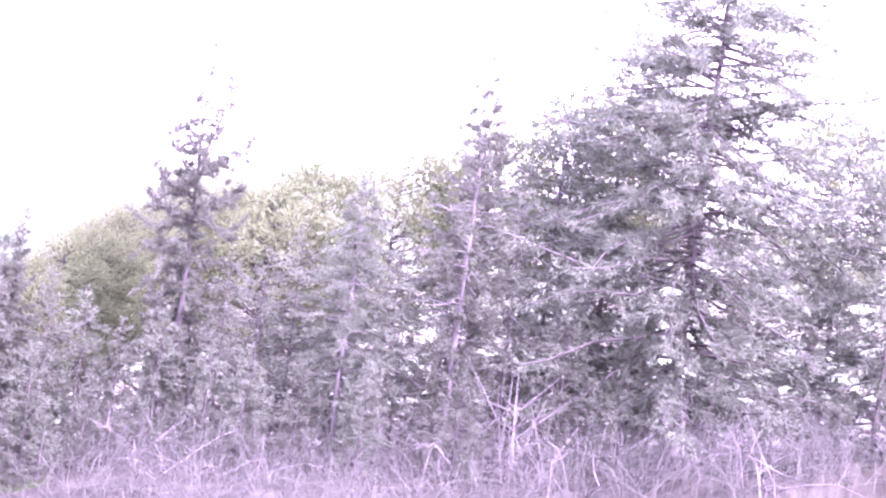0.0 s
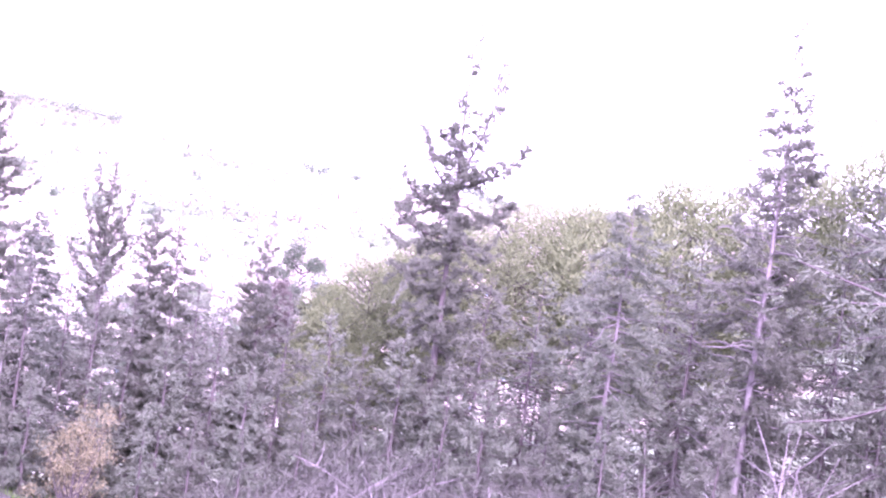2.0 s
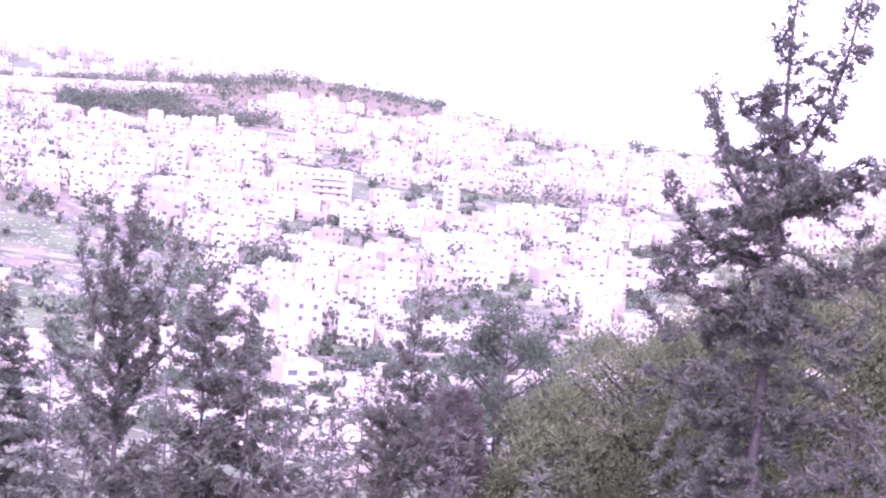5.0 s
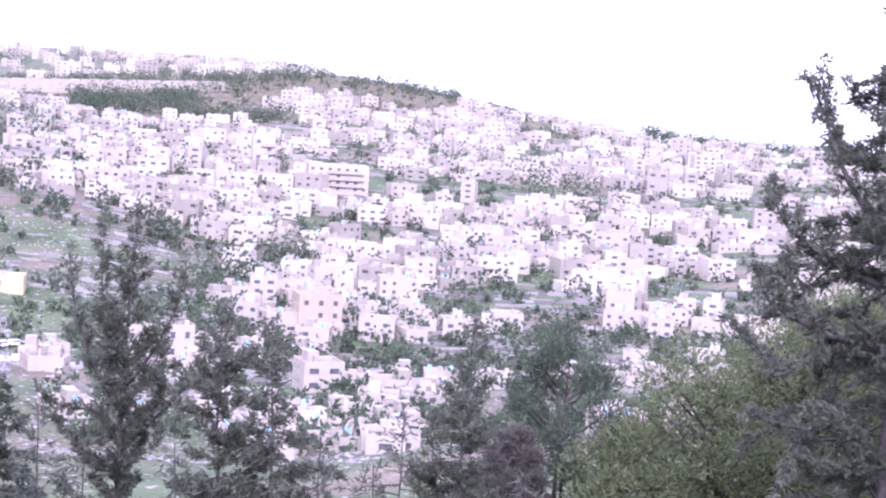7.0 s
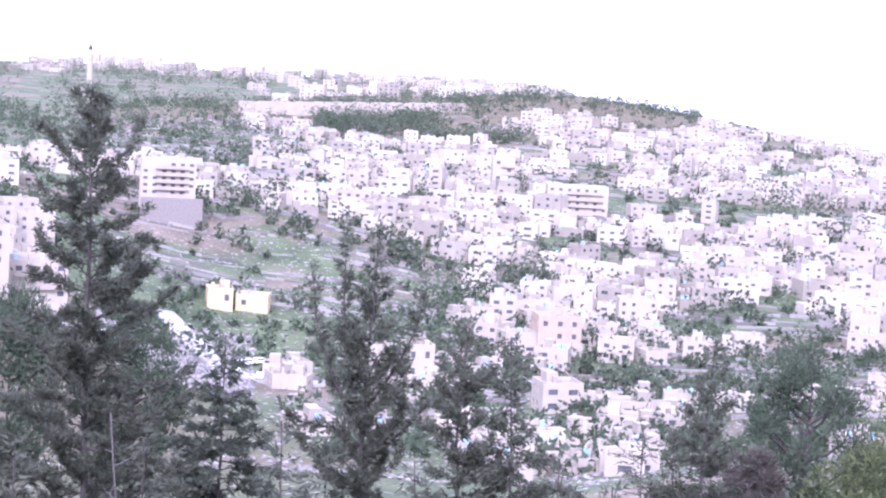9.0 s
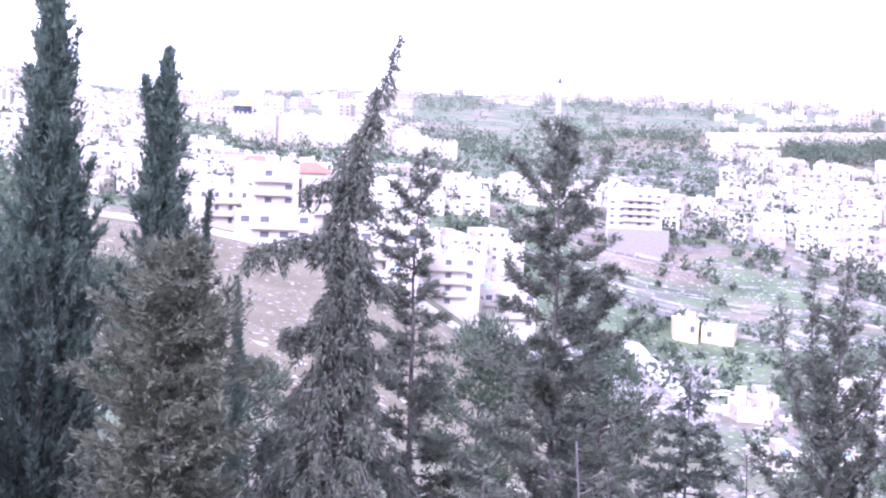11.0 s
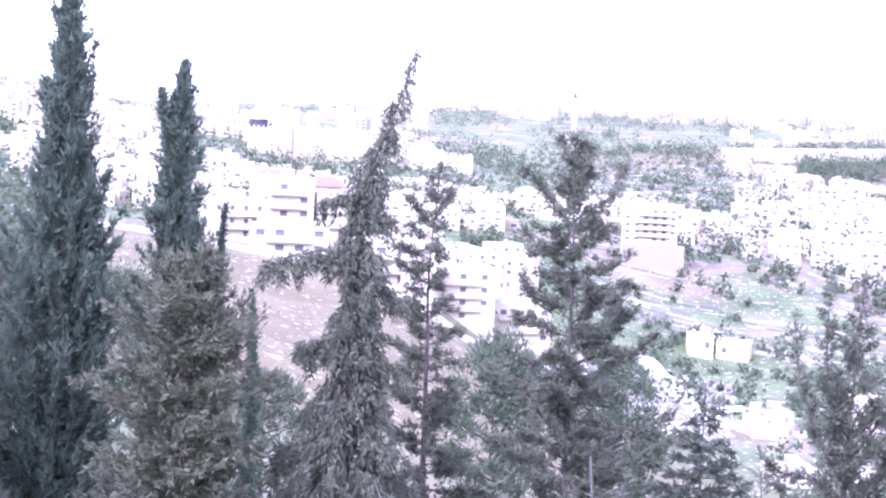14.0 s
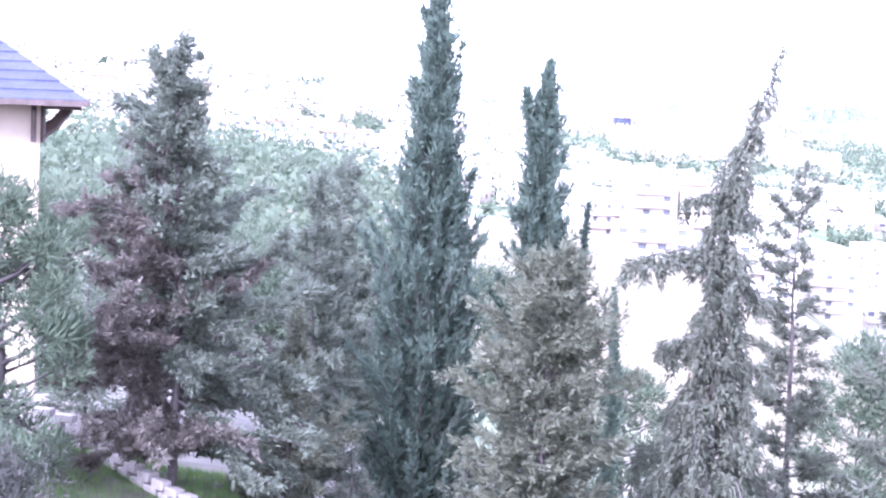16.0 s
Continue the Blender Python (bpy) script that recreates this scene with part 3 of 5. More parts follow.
# the lower trees that fill the slope
k = 0
for a, r, z, w, leaf in ((10.3, 33, -6.1, 1.9, "fir"), (7.2, 34, -6.9, 1.8, "fir"), (14.3, 32, -6.5, 1.8, "conifer"), (18.6, 32, -6.3, 1.9, "conifer"), (20.2, 31, -6.5, 1.8, "conifer"), (6.3, 30, -5.9, 1.7, "conifer"), (2.6, 31, -6.2, 1.7, "conifer"), (-0.6, 31, -6.6, 1.6, "conifer"), (11.7, 31, -6.3, 1.7, "conifer"),
                         (24.6, 31, -6.5, 1.9, "conifer"), (27.6, 31, -7.2, 2.2, "spruce"), (33.0, 29, -7.6, 2.2, "spruce"), (38.5, 30, -5.0, 2.6, "conifer"),
                         (42.0, 31, -4.6, 2.8, "spruce"), (52.5, 31, -2.6, 3.0, "spruce"), (45.2, 33, -3.6, 2.8, "conifer"), (62.0, 32, -0.8, 3.0, "spruce"),
                         (6.5, 37, -7.2, 1.9, "fir"), (-9.0, 34, -6.6, 1.8, "conifer"),
                         (-12.4, 34, -6.2, 1.7, "conifer"), (-20.2, 36, -3.6, 1.8, "fir"), (67.0, 30, -4.5, 2.6, "spruce"), (36.8, 28, -8.6, 2.2, "spruce"), (30.2, 30, -8.2, 2.2, "conifer"), (22.4, 29, -9.2, 2.0, "spruce"), (16.4, 30, -8.8, 2.0, "spruce"), (12.2, 30, -9.6, 1.9, "spruce"), (3.0, 28, -10.6, 1.9, "conifer"), (6.5, 28, -10.4, 1.9, "spruce"), (14.6, 27, -11.4, 1.7, "spruce"), (18.4, 27, -11.2, 1.8, "conifer"), (22.0, 27, -11.4, 1.7, "spruce"), (26.5, 28, -10.2, 1.9, "conifer"), (40.0, 27.5, -8.6, 2.2, "spruce"), (44.5, 27.5, -9.0, 2.2, "conifer"), (66, 30, -5.8, 2.4, "conifer"), (72, 31, -5.4, 2.6, "spruce"), (70, 37, -2.5, 3.0, "spruce"), (77, 38, -2.0, 3.2, "conifer"), (84, 38, -2.0, 3.2, "spruce"), (92, 38, -1.5, 3.2, "conifer"), (57, 34, -2.0, 3.0, "spruce"), (49.5, 34, -3.4, 2.8, "conifer"), (50, 25.5, -8.6, 2.2, "spruce"), (59, 25.5, -8.0, 2.2, "conifer"), *((11 + 4.3 * i, 37 + 2 * (i % 2), -9.0 + 0.28 * i, 2.5, "conifer") for i in range(15)), *((21 + 4.6 * i, 44, -7.8 + 0.4 * i, 2.8, "conifer") for i in range(11))):
    conifer("conifer_tree", "low grey-green conifer filling the slope" if leaf == "spruce" else "low dark conifer filling the slope", a, r, z, cone(w), leaf, per_m=11, seed=40 + k, low=0.03, budget=7000, group="low conifers", **{**BOUGH, "spray": 0.46, "spacing": 0.1, "dens": 80, "blade": (0.12, 0.018)})
    k += 1
for k, (a, r, e, w) in enumerate(((2.4, 80, -7.0, 2.4), (5.9, 85, -7.5, 2.2), (-4.4, 90, -8.4, 2.4), (-9.5, 85, -5.2, 3.0), (-12.0, 80, -4.6, 3.2), (-14.5, 80, -4.6, 3.4), (-16.6, 75, -4.2, 3.4), (-19.0, 80, -3.4, 3.4), (-11.0, 100, -5.0, 3.2), (-21, 70, -3.5, 3.2))):
    round_pine("pine_tree", "blue-green pine on the lower slope", a, r, r * math.tan(radians(e)), w, "farpine", clumps=100, leaves=170, blade=(0.24, 0.036), seed=40 + k, depth=8, budget=13000, group="pines of the lower slope")


# ---- the bare shrubs and dry grass in front of the trees ----
def bare_shrub(label, az, r, height, spread, stems, z=None, seed=0, thick=0.013):
    gen = np.random.default_rng(500 + seed)
    V, F, n0 = [], [], 0
    for i in range(int(stems * 0.62) if thick < 0.05 else stems):
        a, o = gen.uniform(0, 6.283), gen.uniform(-0.3, 1) * spread * 1.9
        h = height * gen.uniform(0.3, 1.1)
        d = np.array((math.cos(a), math.sin(a), 0))
        base = gen.normal(0, spread * 0.45, 3) * np.array((1, 1, 0))
        q = np.linspace(0, 1, 5)
        bow = gen.uniform(0.9, 2.0)
        P = base + d * (o * q ** bow)[:, None] + np.array((0, 0, 1.0)) * (h * (q - 0.5 * q ** 3 * gen.uniform(0.2, 1.7)))[:, None] + np.cumsum(gen.normal(0, 0.07, (5, 3)), 0)
        w = thick * gen.uniform(0.35, 1.15)
        v, f = tube(P, w * (1 - 0.75 * q), 3)
        V += v
        F += [tuple(j + n0 for j in x) for x in f]
        n0 += len(v)
        for _ in range(gen.integers(2, 5)):
            k = gen.integers(1, 4)
            side = d * gen.uniform(-0.2, 0.6) + gen.normal(0, 0.6, 3) + np.array((0, 0, 0.35))
            L = h * gen.uniform(0.2, 0.55)
            v, f = tube([P[k], P[k] + side * L * 0.5 + gen.normal(0, 0.05, 3), P[k] + side * L + gen.normal(0, 0.08, 3)], [w * 0.55, w * 0.4, w * 0.2], 3)
            V += v
            F += [tuple(j + n0 for j in x) for x in f]
            n0 += len(v)
    ob = hung("bare_shrub", mesh_of("bare_shrub", V, F), M["greybark" if thick > 0.05 else "twig"])
    ob.matrix_world = Matrix.Translation(at(az, r, z) - Vector((0, 0, 0.1)))
    return tagged(ob, label, "shrub", "bare shrubs")


for k, (a, r, h, s, n) in enumerate(((29, 27.5, 2.4, 2.0, 150), (33, 28, 3.0, 2.2, 200), (37, 27, 2.6, 2.0, 150), (41, 27, 2.5, 2.2, 140), (46, 26, 2.2, 2.0, 120), (53, 26.5, 3.2, 2.2, 130), (56.5, 26, 2.8, 2.2, 140),
                                     (60, 27, 3.2, 2.2, 110), (64, 27, 3.6, 2.6, 120), (69, 27, 3.2, 2.4, 110), (74, 28, 2.8, 2.6, 130), (79, 28, 2.6, 2.6, 140), (84, 29, 3.0, 2.8, 170), (89, 29, 3.0, 2.8, 170), (94, 29, 3.0, 2.8, 160), (66, 23, 2.6, 2.6, 150), (58, 22, 2.4, 2.6, 150), (50, 23, 2.2, 2.4, 150), (42, 23, 2.0, 2.4, 140), (35, 24, 2.0, 2.2, 130), (71, 25, 2.6, 2.6, 150), (78, 25, 2.8, 2.6, 160), (86, 25, 2.8, 2.6, 160), (25, 27, 2.0, 1.8, 90), (21, 27, 1.6, 1.6, 60), (33, 19, 2.4, 2.4, 90), (40, 18, 2.4, 2.4, 90), (47, 18, 2.4, 2.4, 90), (54, 17, 2.4, 2.4, 90), (61, 17, 2.6, 2.4, 90), (68, 18, 2.6, 2.4, 90), (75, 19, 2.8, 2.4, 90), (83, 19, 2.8, 2.4, 90), (91, 20, 2.8, 2.4, 90), (96, 24, 2.8, 2.6, 120), (100, 28, 3.0, 2.6, 120), (99, 19, 2.6, 2.4, 90), (106, 23, 2.8, 2.6, 100), (91, 32, 2.6, 2.4, 130), (88, 33, 2.6, 2.4, 120), (94, 33, 2.6, 2.4, 130), (84, 33, 2.6, 2.4, 110), (24, 22, 2.2, 2.2, 110), (28, 20, 2.2, 2.2, 110), (19, 23, 1.8, 2.0, 90))):
    bare_shrub("leafless pale grey shrub of arching twigs", a, r, h * (1.3 if r > 24.5 else 1.0), s, int(n * 0.85), seed=k, thick=0.02)
for k, (a, r, h, s, n) in enumerate(((66.0, 27.0, 4.6, 2.2, 9), (63.0, 26.6, 4.8, 1.6, 6), (78, 29, 4.6, 2.4, 9), (55, 25, 3.4, 2.6, 9), (70, 25, 3.6, 2.6, 9), (85, 26, 3.6, 2.8, 9), (38, 25, 3.0, 2.4, 9), (31, 26, 3.0, 2.2, 9))):
    bare_shrub("tall leafless shrub with thick forked stems", a, r, h, s, n, seed=60 + k, thick=0.052)


def grass_patch(name, label, mat, az0, az1, r0, r1, n, size, seed, tangle=0.4, kind="stuff", cat="grass"):
    global rng
    rng = np.random.default_rng(seed)
    pts = []
    for _ in range(n):
        p = at(rng.uniform(az0, az1), rng.uniform(r0, r1))
        pts.append(p)
    P = np.repeat(np.array(pts), 9, 0) + rng.normal(0, size * 0.3, (n * 9, 3)) * np.array((1, 1, 0))
    V, F = leaf_blades(P - np.array((0, 0, 0.05)), rng.normal(0, tangle, (len(P), 3)) + np.array((0, 0, 1.0)), size, size * 0.025)
    ob = hung(name, mesh_of(name, V, F), M[mat])
    return tagged(ob, label, cat, kind=kind)


grass_patch("dry_grass", "pale dry grass and thin twigs on the bank", "drygrass", -4, 125, 5, 30, 8000, 0.5, 3, 2.2)
grass_patch("dry_grass", "dry tangled grass between the spruces", "drygrass", 78, 106, 28, 40, 3000, 0.5, 8, 2.0)
grass_patch("grass", "green grass between the trees", "grass", 5, 22, 26, 33, 3000, 0.22, 4)
grass_patch("grass", "short green lawn beside the steps", "grass", -25, -14, 26, 36, 6000, 0.16, 5)


def leafy_bush(name, label, az, r, top_z, width, leaf, clumps, leaves, blade, seed, sink=0.0):
    global rng
    rng = np.random.default_rng(seed)
    foot = at(az, r)
    H = max(0.8, top_z - foot.z)
    C = rng.normal(0, 0.45, (clumps, 3)) * np.array((width, width, H * 0.45)) + np.array((0, 0, H * 0.5))
    J = np.repeat(np.arange(clumps), leaves)
    pos = C[J] + rng.normal(0, width * 0.13, (len(J), 3))
    V, F = leaf_blades(pos, rng.normal(0, 0.6, (len(J), 3)) + np.array((0, 0, 0.6)), *blade)
    ob = new(name)
    ob.matrix_world = Matrix.Translation(foot)
    TV, TF, n0 = [], [], 0
    for c in C:
        v, f = tube([(0, 0, -0.1), tuple(c * 0.5 * np.array((1, 1, 0.8))), tuple(c)], [0.03, 0.018, 0.006], 4)
        TV += v
        TF += [tuple(j + n0 for j in x) for x in f]
        n0 += len(v)
    hung("branching_stem", mesh_of("branching_stem", TV, TF), M["bark"], ob)
    hung("foliage", mesh_of("foliage", V, F), M[leaf], ob)
    return tagged(ob, label, "bush")


leafy_bush("yellow_bush", "yellowing feathery bush at the slope's edge", 9.8, 27, -10.9, 1.5, "yellow", 60, 90, (0.12, 0.02), 81)
leafy_bush("dark_bush", "dark rounded bush beside the lawn", -22.9, 29, -5.3, 0.9, "farpine", 60, 120, (0.1, 0.014), 82)
leafy_bush("dry_bush", "straw-coloured dry bush at the lawn", -23.2, 27.5, -6.1, 1.2, "drygrass", 50, 90, (0.16, 0.01), 83)

# ---- the far town ----
town = np.random.default_rng(21)


def house_arrays(w, d, h, floors, gen, sunk=5.0, sides=True):
    """A flat-roofed stone house: walls, parapet, recessed windows, roof boxes. Returns verts, quads and a material for each quad."""
    V, F, K = [], [], []

    def quad(a, b, c, e, k):
        i = len(V)
        V.extend((a, b, c, e)), F.append((i, i + 1, i + 2, i + 3)), K.append(k)

    def block(x0, y0, z0, x1, y1, z1, k, kt=None):
        quad((x0, y0, z0), (x1, y0, z0), (x1, y0, z1), (x0, y0, z1), k), quad((x1, y0, z0), (x1, y1, z0), (x1, y1, z1), (x1, y0, z1), k)
        quad((x1, y1, z0), (x0, y1, z0), (x0, y1, z1), (x1, y1, z1), k), quad((x0, y1, z0), (x0, y0, z0), (x0, y0, z1), (x0, y1, z1), k)
        quad((x0, y0, z1), (x1, y0, z1), (x1, y1, z1), (x0, y1, z1), k if kt is None else kt)

    def wall(x0, x1, place):
        n = max(1, int((x1 - x0) / gen.uniform(2.6, 4.2)))
        cw = (x1 - x0) / n
        ww, fh = gen.uniform(0.28, 0.48) * cw, h / floors
        quad(place(x0, 0, -sunk), place(x1, 0, -sunk), place(x1, 0, 0), place(x0, 0, 0), 0)
        for f in range(floors):
            zb = f * fh
            s, t = zb + 0.36 * fh, zb + 0.76 * fh
            quad(place(x0, 0, zb), place(x1, 0, zb), place(x1, 0, s), place(x0, 0, s), 0)
            quad(place(x0, 0, t), place(x1, 0, t), place(x1, 0, zb + fh), place(x0, 0, zb + fh), 0)
            x = x0
            for i in range(n):
                a, b = x0 + cw * i + (cw - ww) / 2, x0 + cw * i + (cw + ww) / 2
                quad(place(x, 0, s), place(a, 0, s), place(a, 0, t), place(x, 0, t), 0)
                if gen.random() < 0.25:
                    quad(place(a, 0, s), place(b, 0, s), place(b, 0, t), place(a, 0, t), 0)
                else:
                    g = 0.35
                    quad(place(a, g, s), place(b, g, s), place(b, g, t), place(a, g, t), 1)
                    quad(place(a, 0, s), place(b, 0, s), place(b, g, s), place(a, g, s), 0), quad(place(a, g, t), place(b, g, t), place(b, 0, t), place(a, 0, t), 0)
                    quad(place(a, 0, s), place(a, g, s), place(a, g, t), place(a, 0, t), 0), quad(place(b, g, s), place(b, 0, s), place(b, 0, t), place(b, g, t), 0)
                x = b
            quad(place(x, 0, s), place(x1, 0, s), place(x1, 0, t), place(x, 0, t), 0)

    X, Y = w / 2, d / 2
    wall(-X, X, lambda x, g, z: (x, -Y + g, z))
    if sides:
        wall(-Y, Y, lambda y, g, z: (X - g, y, z))
        wall(-Y, Y, lambda y, g, z: (-X + g, -y, z))
    else:
        quad((X, -Y, -sunk), (X, Y, -sunk), (X, Y, h), (X, -Y, h), 0), quad((-X, Y, -sunk), (-X, -Y, -sunk), (-X, -Y, h), (-X, Y, h), 0)
    quad((X, Y, -sunk), (-X, Y, -sunk), (-X, Y, h), (X, Y, h), 0)
    quad((-X, -Y, h), (X, -Y, h), (X, Y, h), (-X, Y, h), 2)
    p = 0.25
    for x0, y0, x1, y1 in ((-X, -Y, X, -Y + p), (-X, Y - p, X, Y), (-X, -Y + p, -X + p, Y - p), (X - p, -Y + p, X, Y - p)):
        block(x0, y0, h, x1, y1, h + 0.8, 0)
    if gen.random() < 0.6:
        a = gen.uniform(-X + 0.4, max(-X + 0.5, X - 3.0))
        block(a, 0, h, a + 2.6, Y - 0.4, h + 2.4, 0, 2)
    for _ in range(gen.integers(1, 5)):
        a, b = gen.uniform(-X + 0.6, max(-X + 0.7, X - 1.5)), gen.uniform(-Y + 0.6, max(-Y + 0.7, Y - 1.5))
        block(a, b, h, a + 0.9, b + 0.9, h + 1.6, int(gen.choice((0, 0, 2, 0, 0, 3))))
    # weld the corners, so that each house is one piece
    V = np.round(np.array(V), 3)
    U, inv = np.unique(V, axis=0, return_inverse=True)
    return U, inv.reshape(-1)[np.array(F)], np.array(K)


HOUSE_MATS = ("stone", "pane", "roofstone", "bluepaint")


def house_thing(name, label, az, r, w, d, h, floors, turn=0.0, paint=None, z=None, group="", category="house"):
    gen = np.random.default_rng(int(abs(az * 1000) + r))
    V, F, K = house_arrays(w, d, h, floors, gen, 8.0)
    p = at(az, r, z)
    ob = new(name)
    ob.matrix_world = Matrix.Translation(p) @ pose(0, 0, 0, 0, 0, -az + turn)
    for nm, sel, mk in (("wall", (0,), paint or "stone"), ("roof", (2,), "roofstone")):
        f = F[np.isin(K, sel)]
        if len(f):
            used, inv = np.unique(f, return_inverse=True)
            hung(nm, mesh_of(nm, V[used], inv.reshape(f.shape)), M[mk], ob)
    tanks = F[K == 3]
    for i in range(0, len(tanks), 5):
        used, inv = np.unique(tanks[i:i + 5], return_inverse=True)
        hung("water_tank", mesh_of("water_tank", V[used], inv.reshape(-1, 4)), M["bluepaint"], ob)
    for f in F[K == 1]:
        hung("window", mesh_of("window", V[f], [(0, 1, 2, 3)]), M["pane"], ob)
    if name == "apartment_block":
        side = gen.uniform(-0.18, 0.18) * w
        for f in range(1, floors):
            bm = bmesh.new()
            zb = f * h / floors
            box(bm, side - w * 0.3, -d / 2 - 1.3, zb - 0.2, side + w * 0.3, -d / 2, zb)
            box(bm, side - w * 0.3, -d / 2 - 1.3, zb, side + w * 0.3, -d / 2 - 1.15, zb + 0.95)
            part("balcony", bm, M["stone"], ob)
    return tagged(ob, label, category, group)


def open_ground(az, r):
    """Where no houses stand: fields, spurs, groves and the wooded valley."""
    if az < -12.5:
        return r < 620
    if 0.2 < az < 8.8 and r > 840 + 40 * noise.noise((az, 0, 4)):
        return True
    if az < 3:
        return r < 430 or (r > 800 and r < 1150 and az > -7) or r > 1500
    if az < 15.5 and r < 690 - (az - 7) * 3 and not (375 < r < 560 and az > 9.9):
        return True
    if 10.5 < az < 16.5 and 1120 < r < 1290:
        return True
    if r < 310 or (r < 520 and (noise.noise((az * 0.9, r / 45, 2)) < -0.1 or az < 7.5)):
        return True
    if az > 19 and 455 < r < 520 and az < 24:
        return True
    if r > 1440:
        return True
    if 8.5 < az < 22 and 1275 < r < 1440:
        return True
    return False


def scatter_town():
    V, F, K, n0 = [], [], [], 0
    r = 312.0
    things = 0
    while r < 1560:
        step = 9.0 + (r - 312) * 0.0045
        az = -27.0
        while az < 37:
            wide = town.uniform(5.5, 14.0)
            az += math.degrees((wide * 0.95 + town.uniform(0, 6)) / r)
            rr = r + town.uniform(-5, 5)
            patch = noise.noise((rr * math.sin(radians(az)) / 70, rr * math.cos(radians(az)) / 70, 11))
            if open_ground(az, rr) or patch < -0.07 or town.random() < 0.18:
                continue
            if az < -9 and rr > 900 and town.random() < 0.35:
                continue
            floors = int(town.choice((1, 2, 2, 3, 3, 4, 5), p=(0.46, 0.27, 0.17, 0.06, 0.03, 0.008, 0.002)))
            d, h, turn = town.uniform(5.5, 8.5), floors * town.uniform(2.3, 2.7), town.normal(6, 15)
            if rr < 540:
                floors = min(floors, 1 if rr < 500 else 2)
                wide, h = max(5.4, wide * 0.75), floors * 2.7
            near = rr < 760 and things < 290
            if near:
                house_thing("stone_house", f"flat-roofed pale stone house of {('one', 'two', 'three', 'four', 'five')[floors - 1]} storey{'s' if floors > 1 else ''}", az, rr, wide, d, h, floors, turn, group="houses of the town")
                things += 1
                continue
            v, f, k = house_arrays(wide, d, h, floors, town, 5.0, rr < 640)
            a = radians(-az + turn)
            p = at(az, rr)
            x = v[:, 0] * math.cos(a) - v[:, 1] * math.sin(a) + p.x
            y = v[:, 0] * math.sin(a) + v[:, 1] * math.cos(a) + p.y
            V.append(np.stack([x, y, v[:, 2] + p.z], 1)), F.append(f + n0), K.append(k)
            n0 += len(v)
        r += step
    for _ in range(700):  # the farther quarters up to the skyline
        az, rr = town.uniform(-13, 18), town.uniform(1560, 2560)
        if noise.noise((az * 0.5, rr / 160, 5)) < -0.05 or (0 < az < 9 and rr < 2150):
            continue
        floors = int(town.integers(1, 5))
        v, f, k = house_arrays(town.uniform(9, 22), 10, floors * 2.9, floors, town, 5.0, False)
        a, p = radians(-az + town.normal(0, 20)), at(az, rr)
        x, y = v[:, 0] * math.cos(a) - v[:, 1] * math.sin(a) + p.x, v[:, 0] * math.sin(a) + v[:, 1] * math.cos(a) + p.y
        V.append(np.stack([x, y, v[:, 2] + p.z], 1)), F.append(f + n0), K.append(k)
        n0 += len(v)
    me = mesh_of("town_houses", np.concatenate(V), np.concatenate(F))
    for k in HOUSE_MATS:
        me.materials.append(M[k])
    me.polygons.foreach_set("material_index", np.concatenate(K).astype(np.int32))
    tagged(new("town_houses", me), "crowded flat-roofed pale stone houses on the far slopes", "houses", kind="stuff")


scatter_town()


